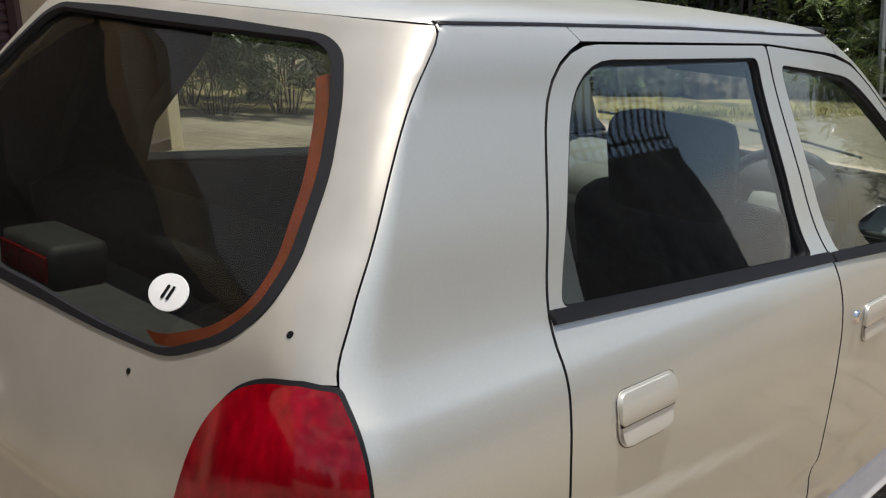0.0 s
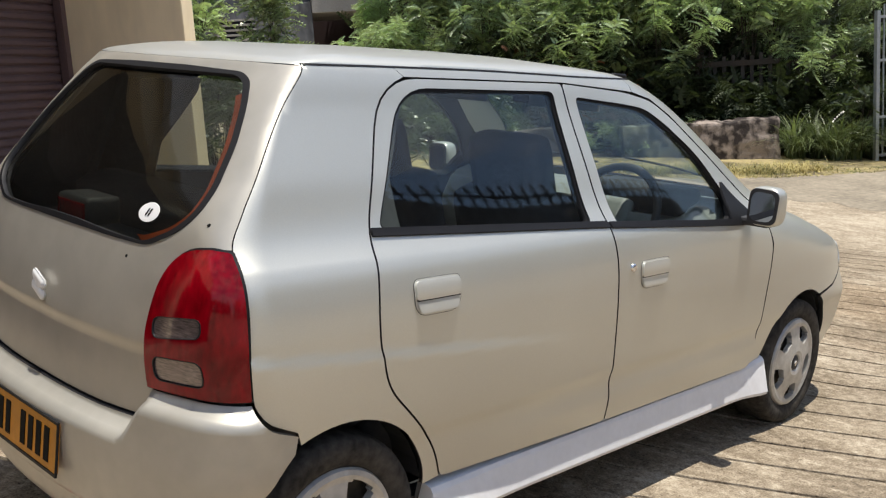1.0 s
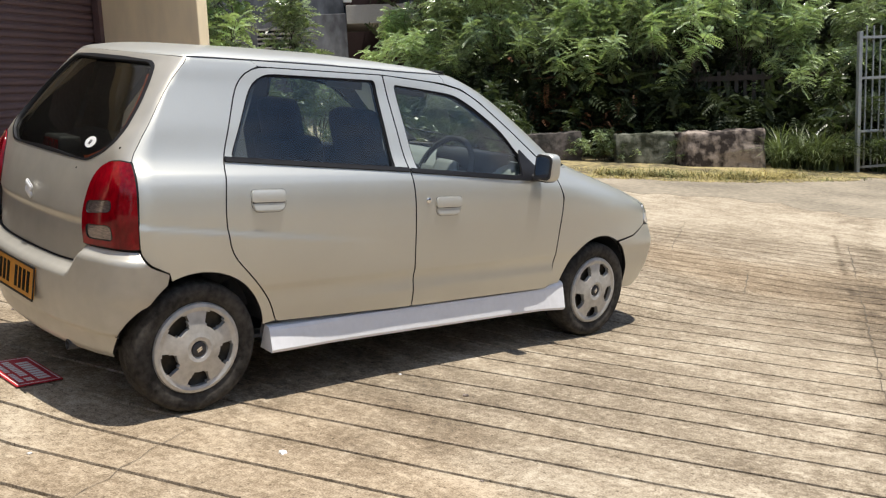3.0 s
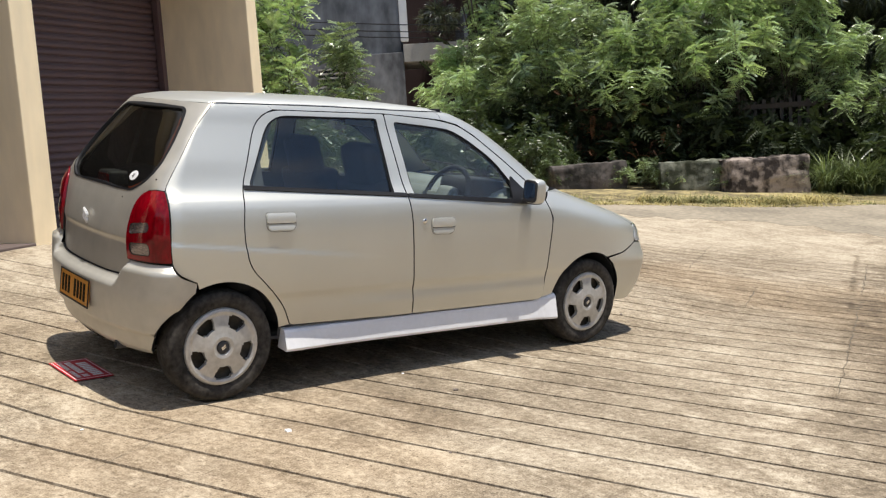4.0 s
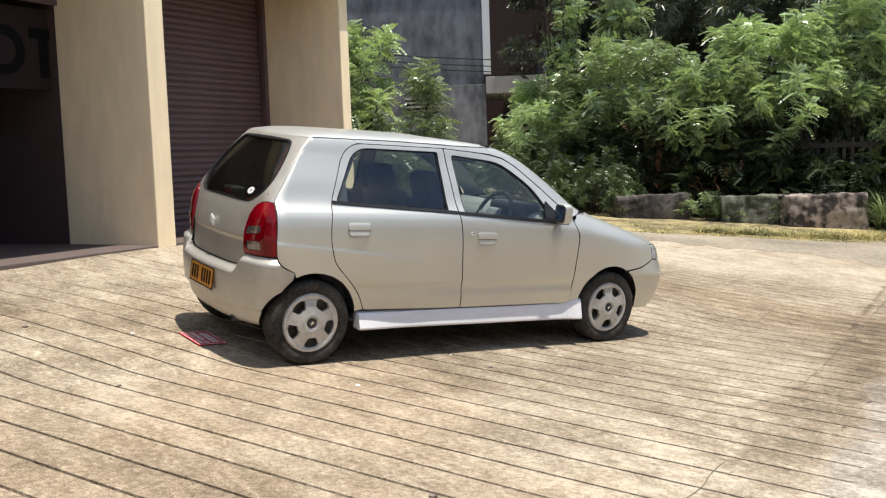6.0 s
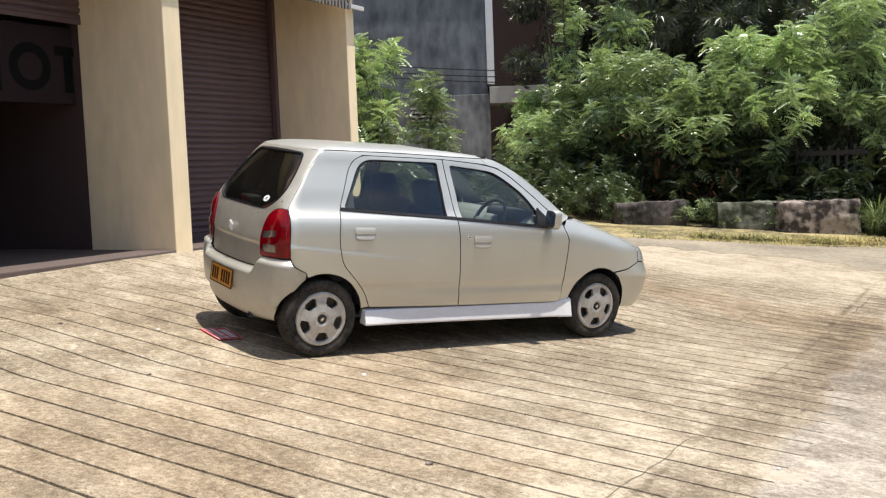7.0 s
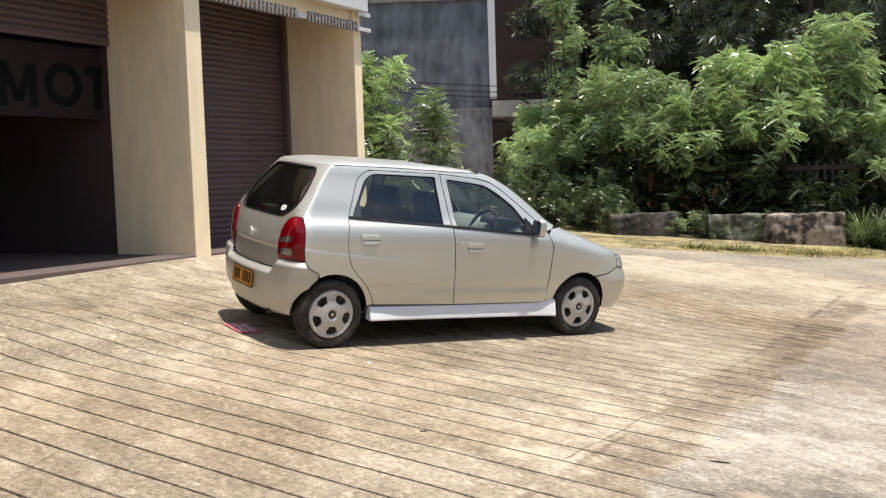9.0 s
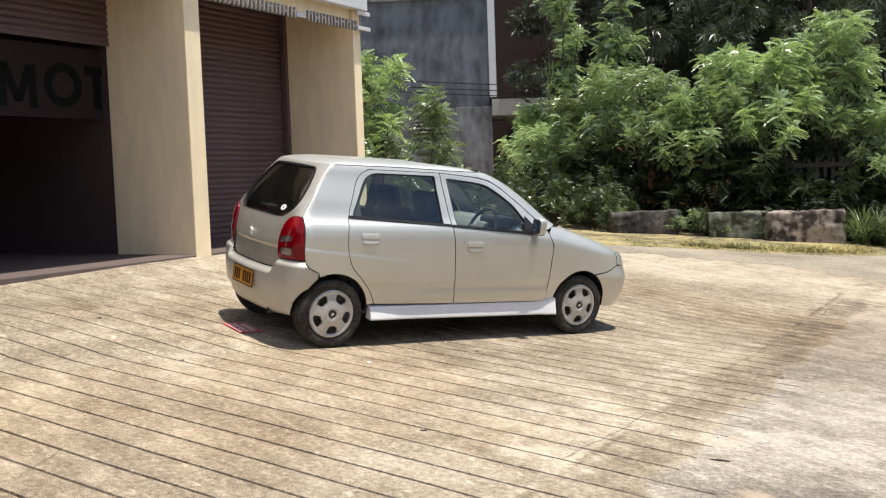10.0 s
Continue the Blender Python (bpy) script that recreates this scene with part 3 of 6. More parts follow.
QUARTER = ([(u, ROOF_JOINT(u)) for u in np.linspace(0.048, 0.330, 14)] + [(0.330, 1.3305)] + [p for p in door_side(0.318, 1.3315) if p[0] < 0.325 or p[1] < 1.0]
           + arc(0, 0.265, ARCH, 10, 114, 20) + [(TAIL_SEAM(z), z) for z in np.linspace(0.568, 1.3475, 50)])
ROOF_RAIL = [(0.332, 1.3305), (0.960, 1.3305), (1.283, 1.312), (1.330, 1.308)] + [(u, ROOF_JOINT(u)) for u in np.linspace(1.330, 0.332, 30)]
FENDER = ([(1.998, 0.315), (1.998, 0.52), (2.014, 0.785), (1.974, 0.880), (2.04, 0.925), (2.16, 0.918), (2.46, 0.842), (2.70, 0.752), (2.80, 0.700), (2.80, 0.600), (2.66, 0.548)]
          + arc(AXLE, 0.265, ARCH, 62, 168))
A_PILLAR = [(1.332, 1.308), (1.444, 1.287), (1.552, 1.234), (1.728, 1.109), (1.877, 0.994), (1.965, 0.908), (2.045, 0.928), (2.12, 0.945), (2.03, 0.990), (1.84, 1.150), (1.68, 1.255), (1.51, 1.336), (1.42, 1.346), (1.332, 1.346)]


def both(name, outline, mat, label="", **k):
    r = part(name, skin(name, side_right, outline, mat, **k), mat, car, label)
    l = part(name, skin(name, side_left, outline, mat, flip=True, **k), mat, car, label)
    return r, l


def flank(u, z):
    """A soft fold over the rear arch that dies out along the rear door."""
    zc = 0.715 - 0.10 * u
    return 0.0065 * (1 - smooth_step(zc - 0.014, zc + 0.016, z)) * (1 - smooth_step(0.35, 0.95, u)) * smooth_step(0.42, 0.56, z)


def door_fold(u, z):
    """A low fold along the doors, with the arch fold running into it."""
    return flank(u, z) + 0.0070 * (1 - smooth_step(0.385, 0.445, z)) * smooth_step(0.35, 1.0, u)


def tail_fold(u, z):
    return -0.010 * (1 - smooth_step(0.715, 0.742, z))


rear_doors = both("rear_door", REAR_DOOR, PAINT, holes=[REAR_WINDOW], step=0.016, shape=door_fold)
front_doors = both("front_door", FRONT_DOOR, PAINT, holes=[FRONT_WINDOW], step=0.016, shape=door_fold)
both("quarter_panel", QUARTER, PAINT, step=0.016, shape=flank)
both("fender", FENDER, PAINT, step=0.025)
both("a_pillar", A_PILLAR, PAINT, step=0.02)
both("roof_rail", ROOF_RAIL, PAINT, step=0.02)


def grow(loop, d):
    c = Vector((sum(p[0] for p in loop) / len(loop), sum(p[1] for p in loop) / len(loop)))
    return [tuple(Vector(p) + (Vector(p) - c).normalized() * d) for p in loop]


def pane_right(u, z):
    """The side glass leans in evenly: below the shoulder it runs straight on."""
    if z >= 1.02:
        return side_right(u, z)
    a, b = side_right(u, 1.02), side_right(u, 1.07)
    return a + (b - a) * ((z - 1.02) / 0.05)


def pane_left(u, z):
    p = pane_right(u, z)
    return Vector((-p.x, p.y, p.z))


for doors, win, mname in ((rear_doors, REAR_WINDOW, "rear_window"), (front_doors, FRONT_WINDOW, "front_window")):
    for ob, ch, pane, fl in ((doors[0], side_right, pane_right, False), (doors[1], side_left, pane_left, True)):
        part("window_glass", skin(mname, pane, grow(win, 0.012), SIDE_GLASS, step=0.06, lift=-0.010, rim=0, flip=fl), SIDE_GLASS, ob, "lightly tinted window glass")
        part("window_seal", skin("seal", ch, grow(win, 0.004), SEAL, holes=[grow(win, -0.009)], step=0.03, lift=-0.006, rim=0.020, flip=fl), SEAL, ob, "black rubber window seal")

# black mouldings along the belt line
for ob_pair, o in ((rear_doors, [(0.114, 0.967), (0.116, 0.985), (0.998, 0.937), (1.002, 0.921)]), (front_doors, [(1.012, 0.919), (1.009, 0.935), (1.78, 0.889), (1.84, 0.864)])):
    for ob, ch, fl in ((ob_pair[0], side_right, False), (ob_pair[1], side_left, True)):
        part("belt_moulding", skin("belt", ch, o[::-1], SEAL, step=0.02, lift=0.007, rim=0.014, flip=fl), SEAL, ob, "black rubber belt moulding")


# roof: level rings from the drip line to the crown
def roof_mesh():
    vs, fs_ = [], []
    zs = [1.349, 1.353, 1.358, 1.364, 1.370, 1.375, 1.380, 1.384, 1.388, 1.391, 1.394, 1.397, 1.399, 1.401]
    m = 240
    for z in zs:
        s, _, _, s0 = section(z)
        tot = s[-1]
        for i in range(m):
            q = i / m * 2 * tot
            p = on_body(q if q <= tot else -(2 * tot - q), z)
            u = min(q, 2 * tot - q) - s0
            if z < 1.358 and 0.040 < u < 1.34 and z < ROOF_JOINT(u) + 0.001:
                p -= Vector((math.copysign(0.006, p.x), 0, 0.005))
            vs.append(p)
    for k in range(len(zs) - 1):
        for i in range(m):
            j = (i + 1) % m
            fs_.append((k * m + i, k * m + j, (k + 1) * m + j, (k + 1) * m + i))
    fs_.append([(len(zs) - 1) * m + i for i in range(m)])
    return mesh_from("roof", vs, fs_, PAINT, True)


part("roof", roof_mesh(), PAINT, car)
both("roof_channel", [(u, ROOF_JOINT(u) - 0.0006) for u in np.linspace(0.050, 1.40, 60)] + [(u, ROOF_JOINT(u) + 0.0030) for u in np.linspace(1.40, 0.050, 60)], SEAL, "black sealed joint along the roof", step=0.02, lift=0.0015, rim=0.003)


# tailgate and rear window
def tail_edge(lo, hi, n=40):
    """The side seam of the tailgate as lengths from the tail's middle, from height lo up to hi."""
    return [(rs(TAIL_SEAM(z) - 0.0028, z), z) for z in np.linspace(lo, hi, n + 1)]


def eased(pts, times=2):
    """Cuts the corners of an open line."""
    for _ in range(times):
        out = [pts[0]]
        for (a, b), (c, d) in zip(pts, pts[1:]):
            out += [(a * 0.75 + c * 0.25, b * 0.75 + d * 0.25), (a * 0.25 + c * 0.75, b * 0.25 + d * 0.75)]
        pts = out + [pts[-1]]
    return pts


LAMP_IN = eased([(0.590, 0.966), (0.540, 0.961), (0.500, 0.936), (0.474, 0.880), (0.459, 0.800), (0.458, 0.740), (0.472, 0.650)])


def mirrored(right):
    """A symmetric outline from its right half, given from top to bottom."""
    return right + [(-s, z) for s, z in right[::-1]]


gate_right = [(0.15, 1.3484), (0.34, 1.3484)] + tail_edge(0.966, 1.346)[::-1] + LAMP_IN + [(0.468, 0.630), (0.452, 0.594), (0.42, 0.576), (0.30, 0.572)]
GATE = mirrored(gate_right)
win_right = [(0.15, 1.323), (0.350, 1.320), (0.394, 1.304), (0.440, 1.248), (0.485, 1.170), (0.513, 1.075), (0.507, 1.024), (0.470, 0.985), (0.385, 0.946), (0.25, 0.946), (0.10, 0.950)]
TAIL_WINDOW = rounded(mirrored(win_right), 0.03)
gate = part("tailgate", skin("tailgate", rear_chart, GATE[::-1], DUSTY, holes=[TAIL_WINDOW], step=0.022, shape=tail_fold), DUSTY, car, "dusty champagne tailgate")
part("window_glass", skin("tail_glass", rear_chart, grow(TAIL_WINDOW, 0.01), REAR_GLASS, step=0.05, lift=-0.010, rim=0), REAR_GLASS, gate, "dark tinted rear window")
part("window_seal", skin("tail_seal", rear_chart, grow(TAIL_WINDOW, 0.008), SEAL, holes=[grow(TAIL_WINDOW, -0.008)], step=0.02, lift=0.002, rim=0.012), SEAL, gate, "black rubber window seal")

# tail lamps
def lamp_swell(u, z):
    return 0.016 * max(0.0, 1 - ((z - 0.79) / 0.16) ** 2) * max(0.2, 1 - ((abs(u) - 0.575) / 0.16) ** 2)


for sg in (1, -1):
    edge = [(rs(TAIL_SEAM(z) - 0.004, z), z) for z in np.linspace(0.660, 0.958, 24)]
    loop = [(LAMP_IN[-1][0] + 0.005, 0.652)] + edge + [(s + 0.005, z - 0.004) for s, z in LAMP_IN[:-1]]
    loop = rounded(loop, 0.008)
    lenses = [rounded([(0.492, 0.764), (0.628, 0.786), (0.622, 0.828), (0.486, 0.808)], 0.022), rounded([(0.503, 0.676), (0.640, 0.684), (0.632, 0.738), (0.494, 0.726)], 0.022)]
    if sg < 0:
        loop, lenses = [(-s, z) for s, z in loop], [[(-s, z) for s, z in o] for o in lenses]
    lamp = part("tail_lamp", skin("tail_lamp", rear_chart, loop, LAMP_RED, holes=lenses, step=0.02, lift=0.008, rim=0.03, shape=lamp_swell), LAMP_RED, car, "red tail lamp with two clear lenses")
    part("lamp_seal", skin("lamp_seal", rear_chart, grow(loop, 0.006), SEAL, holes=[grow(loop, -0.008)], step=0.02, lift=0.002, rim=0.01), SEAL, lamp, "black seal round the lamp")
    for o in lenses:
        lens = part("lens", skin("lens", rear_chart, o, LAMP_CLEAR, step=0.015, lift=0.005, rim=0.004, shape=lamp_swell), LAMP_CLEAR, lamp, "clear ribbed lens")
        part("lens_rim", skin("lens_rim", rear_chart, grow(o, 0.0015), SEAL, holes=[grow(o, -0.0015)], step=0.012, lift=0.0090, rim=0.004, shape=lamp_swell), SEAL, lens, "dark lens edge")


# rear bumper: a lip that stands proud below the tailgate
def bumper_lip(u, z):
    top = 0.562 + 0.085 * smooth_step(0.425, 0.50, abs(u))
    low = 0.55 * smooth_step(0.20, 0.27, z) + 0.45 * smooth_step(0.335, 0.350, z)
    return 0.050 * low * (1 - smooth_step(top - 0.036, top + 0.004, z)) * (1 - smooth_step(0.70, 0.92, abs(u)))


bump_right = [(0.30, 0.566), (0.425, 0.570), (0.457, 0.588), (0.473, 0.625), (0.479, 0.645)] + [(rs(TAIL_SEAM(z) - 0.005, z), z - 0.004) for z in np.linspace(0.652, 0.568, 10)]
bump_right += [(rs(u, z), z) for u, z in arc(0, 0.265, ARCH, 119, 180, 9)] + [(rs(-0.292, 0.246), 0.246), (0.50, 0.238), (0.25, 0.238)]
part("rear_bumper", skin("rear_bumper", rear_chart, mirrored(bump_right)[::-1], BUMPER, step=0.016, shape=bumper_lip, rim=0.02), BUMPER, car, "dull champagne painted rear bumper")

# front bumper, bonnet, headlamps, windscreen
hood_edge = [(2.045, 0.9275)] + [(u, float(np.interp(u, (2.04, 2.16, 2.46, 2.70, 2.80), (0.925, 0.918, 0.842, 0.752, 0.700))) + 0.0022) for u in np.linspace(2.10, 2.79, 16)]
hood_right = [(0.25, 0.926)] + [(fs(u, z), z) for u, z in hood_edge] + [(0.35, 0.690)]
part("bonnet", skin("bonnet", front_chart, mirrored(hood_right), PAINT, step=0.05, ratio=3.0, flip=True), PAINT, car)
screen_right = [(0.25, 1.345), (fs(1.52, 1.333), 1.333), (fs(1.69, 1.255), 1.255), (fs(1.85, 1.150), 1.150), (fs(2.04, 0.990), 0.990), (fs(2.13, 0.948), 0.948), (0.30, 0.945)]
part("windscreen", skin("windscreen", front_chart, mirrored(screen_right), SCREEN_GLASS, step=0.06, flip=True, rim=0, lift=-0.004), SCREEN_GLASS, car, "clear windscreen glass")
lamp_right = [(0.42, 0.690), (fs(2.81, 0.700), 0.700), (fs(2.81, 0.602), 0.602), (0.45, 0.575)]
for sg in (1, -1):
    o = [(sg * s, z) for s, z in rounded(lamp_right, 0.03)]
    part("headlamp", skin("headlamp", front_chart, o, LAMP_BODY, step=0.03, flip=True, lift=0.004), LAMP_BODY, car, "clear headlamp")
fb_right = [(0.35, 0.682), (0.412, 0.682), (0.443, 0.568), (fs(2.80, 0.593), 0.593), (fs(2.668, 0.541), 0.541)]
fb_right += [(fs(u, z), z) for u, z in arc(AXLE, 0.265, ARCH, 58, 6, 6)] + [(fs(2.665, 0.235), 0.235), (0.40, 0.205)]
part("front_bumper", skin("front_bumper", front_chart, mirrored(fb_right), PAINT, step=0.03, flip=True, rim=0.02), PAINT, car)


# white side skirts
def skirt(sg):
    bm = bmesh.new()
    n = 40
    rows = []
    for i in range(n + 1):
        t = i / n
        y = 0.318 + 1.775 * t
        flare = 0.030 * math.exp(-(((1 - t) * 1.775) / 0.10) ** 2) + 0.020 * math.exp(-((t * 1.775) / 0.22) ** 2)
        top = 0.303 + 0.030 * math.exp(-(((1 - t) * 1.775) / 0.10) ** 2)
        low = 0.200 - 0.012 * t
        prof = [(0.655, top + 0.004), (0.680 + flare * 0.3, top - 0.004), (0.685 + flare * 0.5, top - 0.016), (0.701 + flare, low + 0.012), (0.696 + flare, low), (0.630, low + 0.004)]
        rows.append([bm.verts.new((sg * x, y, z)) for x, z in prof])
    for a, b in zip(rows, rows[1:]):
        for k in range(5):
            f = (a[k], a[k + 1], b[k + 1], b[k])
            bm.faces.new(f if sg > 0 else f[::-1])
    for r in (rows[0], rows[-1]):
        bm.faces.new(r)
    bmesh.ops.recalc_face_normals(bm, faces=bm.faces)
    return part("side_skirt", bm, WHITE, car, "white primed side skirt")


skirt(1)
skirt(-1)


# dark inner skin, which lines the cabin and shows in the gaps
INNER_LOW = [(-0.235, 0.57)] + [(u, z) for u, z in arc(0, 0.265, 0.305, 140, 0, 16)] + [(0.32, 0.22), (2.04, 0.22), (2.02, 0.90), (1.94, 0.925), (1.49, 1.30), (1.40, 1.350), (0.05, 1.350), (-0.20, 1.00)]
both("inner_trim", INNER_LOW, TRIM, "dark grey inner trim", holes=[grow(REAR_WINDOW, 0.006), grow(FRONT_WINDOW, 0.006)], step=0.05, lift=-0.024, rim=0)
both("pillar_trim", [(0.02, 0.94), (0.235, 0.94), (0.235, 1.10), (0.325, 1.265), (0.325, 1.30), (0.08, 1.30)], TRIM, "dark moulded trim behind the rear window", step=0.04, lift=-0.030, rim=0.05)
tail_inner = mirrored(tail_edge(0.70, 1.345)[::-1] + [(0.70, 0.50), (0.4, 0.40)])
part("inner_trim", skin("tail_inner", rear_chart, tail_inner[::-1], TRIM, holes=[grow(TAIL_WINDOW, 0.006)], step=0.05, lift=-0.026, rim=0), TRIM, car, "dark grey inner trim")


def deck(name, mat, outline_z, z, y0, y1, shrink=0.03, label=""):
    """A level sheet that fills the body's section between two places along the car."""
    bm = bmesh.new()
    s, x, y, _ = section(outline_z)
    ys = np.linspace(y0, y1, 24)
    lo = []
    for k in ys:
        hw = float(np.interp(k, y[np.argsort(y)], x[np.argsort(y)])) - shrink
        lo.append((bm.verts.new((-max(hw, 0.02), k, z)), bm.verts.new((max(hw, 0.02), k, z))))
    for a, b in zip(lo, lo[1:]):
        bm.faces.new((a[0], a[1], b[1], b[0]))
    r = bmesh.ops.extrude_face_region(bm, geom=list(bm.faces))
    bmesh.ops.translate(bm, vec=(0, 0, -0.015), verts=[v for v in r["geom"] if isinstance(v, bmesh.types.BMVert)])
    bmesh.ops.recalc_face_normals(bm, faces=bm.faces)
    return part(name, bm, mat, car, label)


deck("floor_pan", PLASTIC, 0.26, 0.262, -0.30, 2.75)
deck("engine_tray", PLASTIC, 0.70, 0.66, 1.98, 2.70)
deck("head_lining", CABIN, 1.33, 1.335, 0.03, 1.36, 0.05, "light grey head lining")
deck("parcel_shelf", TRIM, 0.88, 0.86, -0.33, 0.02, 0.04)


# wheels
def wheel(side, y):
    s = 1 if side > 0 else -1
    root = new("wheel")
    root.parent = car
    root.location = (s * 0.615, y, 0.258)
    if s < 0:
        root.rotation_euler = (0, 0, math.pi)
    bm = bmesh.new()
    lathe(bm, [(0.170, 0.045), (0.180, 0.070), (0.200, 0.082), (0.230, 0.085), (0.247, 0.078), (0.254, 0.062), (0.258, 0.030), (0.258, -0.040), (0.252, -0.062), (0.228, -0.085), (0.180, -0.07)], 56)
    part("tyre", bm, RUBBER, root, "black rubber tyre", True)
    # cover: a dished disc with five windows between broad spokes
    bm = bmesh.new()
    n = 140
    rings = [(0.182, 0.066), (0.176, 0.080), (0.164, 0.084), (0.153, 0.080), (0.146, 0.079), (0.134, 0.081), (0.118, 0.084), (0.102, 0.087), (0.092, 0.089), (0.066, 0.093), (0.050, 0.097), (0.036, 0.094), (0.030, 0.086), (0.0, 0.086)]
    grid = []
    for r, a in rings:
        grid.append([bm.verts.new((a, r * math.cos(2 * math.pi * i / n), r * math.sin(2 * math.pi * i / n))) for i in range(n)])
    for k in range(len(grid) - 1):
        for i in range(n):
            j = (i + 1) % n
            ph = ((i + 0.5) / n * 5 - 0.3055) % 1.0
            half = (0.0, 0.0, 0.0, 0.20, 0.255, 0.265, 0.25, 0.20)[k] if k < 8 else 0
            if half and abs(ph - 0.5) < half:
                continue
            if k == len(grid) - 2:
                if i == 0:
                    bm.faces.new(grid[k])
                continue
            bm.faces.new((grid[k][i], grid[k][j], grid[k + 1][j], grid[k + 1][i]))
    bmesh.ops.delete(bm, geom=[v for v in bm.verts if not v.link_faces], context="VERTS")
    ext = bmesh.ops.extrude_edge_only(bm, edges=[e for e in bm.edges if e.is_boundary])
    bmesh.ops.translate(bm, vec=(-0.022, 0, 0), verts=[v for v in ext["geom"] if isinstance(v, bmesh.types.BMVert)])
    bmesh.ops.recalc_face_normals(bm, faces=bm.faces)
    cover = part("wheel_cover", bm, ALLOY, root, "silver five-spoke wheel cover", False)
    bm = bmesh.new()
    lathe(bm, [(0.172, 0.050), (0.160, 0.035), (0.12, 0.030), (0.0001, 0.030)], 40)
    part("rim", bm, STEEL_DARK, root, "dark brownish steel rim", True)
    bm = bmesh.new()
    lathe(bm, [(0.030, 0.086), (0.029, 0.092), (0.024, 0.094), (0.0001, 0.094)], 24)
    part("centre_cap", bm, PLASTIC, root, "dark centre cap", True)
    bm = bmesh.new()
    for a in (0, 180):
        box(bm, (0.0935, -0.010, 0.001), (0.0965, 0.012, 0.007), 0.0, Matrix.Rotation(radians(a + 35), 4, "X"))
    part("emblem", bm, CHROME, root, "small chrome emblem")
    return root


for yy in (0.0, AXLE):
    for sd in (1, -1):
        wheel(sd, yy)
        bm = bmesh.new()
        lathe(bm, [(0.306, 0.06), (0.306, -0.24), (0.0001, -0.24)], 32)
        for f in list(bm.faces):
            if sum(v.co.z for v in f.verts) / len(f.verts) < 0.03:
                bm.faces.remove(f)
        bmesh.ops.transform(bm, matrix=Matrix.Translation((sd * 0.60, yy, 0.265)) @ (Matrix() if sd > 0 else Matrix.Rotation(math.pi, 4, "Z")), verts=bm.verts)
        part("wheel_well", bm, PLASTIC, car, "dark wheel well")


# door handles: a recess, a flap over it and its surround
def handle(door, ch, y, z, fl):
    o = rounded([(y - 0.074, z - 0.044), (y + 0.074, z - 0.044), (y + 0.078, z + 0.043), (y - 0.078, z + 0.043)], [0.040, 0.040, 0.020, 0.020])
    flap = rounded([(y - 0.074, z - 0.006), (y + 0.074, z - 0.006), (y + 0.074, z + 0.039), (y - 0.074, z + 0.039)], [0.012, 0.012, 0.018, 0.018])
    scoop = rounded([(y - 0.064, z - 0.038), (y + 0.064, z - 0.038), (y + 0.070, z - 0.003), (y - 0.070, z - 0.003)], [0.032, 0.032, 0.004, 0.004])

    def slope(u, v):
        return 0.005 * (1 - smooth_step(z - 0.040, z - 0.004, v))

    def swell(u, v):
        return 0.004 * (1 - ((v - z - 0.016) / 0.030) ** 2)

    h = part("handle", skin("handle", ch, o, HANDLE_PAINT, step=0.010, lift=0.0022, rim=0.003, flip=fl), HANDLE_PAINT, door, "champagne painted pull handle")
    part("flap", skin("flap", ch, flap, HANDLE_PAINT, step=0.008, lift=0.0045, rim=0.006, flip=fl, shape=swell), HANDLE_PAINT, h)
    part("handle_gap", skin("handle_gap", ch, grow(o, 0.0018), SEAL, holes=[grow(o, -0.002)], step=0.012, lift=0.0012, rim=0.0, flip=fl), SEAL, h, "thin dark gap")
    part("recess", skin("recess", ch, scoop, HANDLE_PAINT, step=0.008, lift=0.0030, rim=0.0, flip=fl, shape=slope), HANDLE_PAINT, h, "pale sloping recess")
    # flat black strip that paints the shadow line below the flap
    part("flap_gap", skin("flap_gap", ch, [(y - 0.072, z - 0.009), (y + 0.072, z - 0.009), (y + 0.072, z - 0.002), (y - 0.072, z - 0.002)], SEAL, step=0.012, lift=0.0040, rim=0.0, flip=fl), SEAL, h, "black strip painted as the shadow line under the flap")


for k, (ch, fl) in enumerate(((side_right, False), (side_left, True))):
    handle(rear_doors[k], ch, 0.272, 0.824, fl)
    handle(front_doors[k], ch, 1.214, 0.770, fl)
    bm = bmesh.new()
    p = ch(1.092, 0.798)
    lathe(bm, [(0.013, -0.004), (0.013, 0.006), (0.010, 0.008), (0.0001, 0.008)], 16, Matrix.Translation(p) @ (Matrix() if not fl else Matrix.Rotation(math.pi, 4, "Z")))
    part("key_lock", bm, CHROME, front_doors[k], "round metal key lock", True)


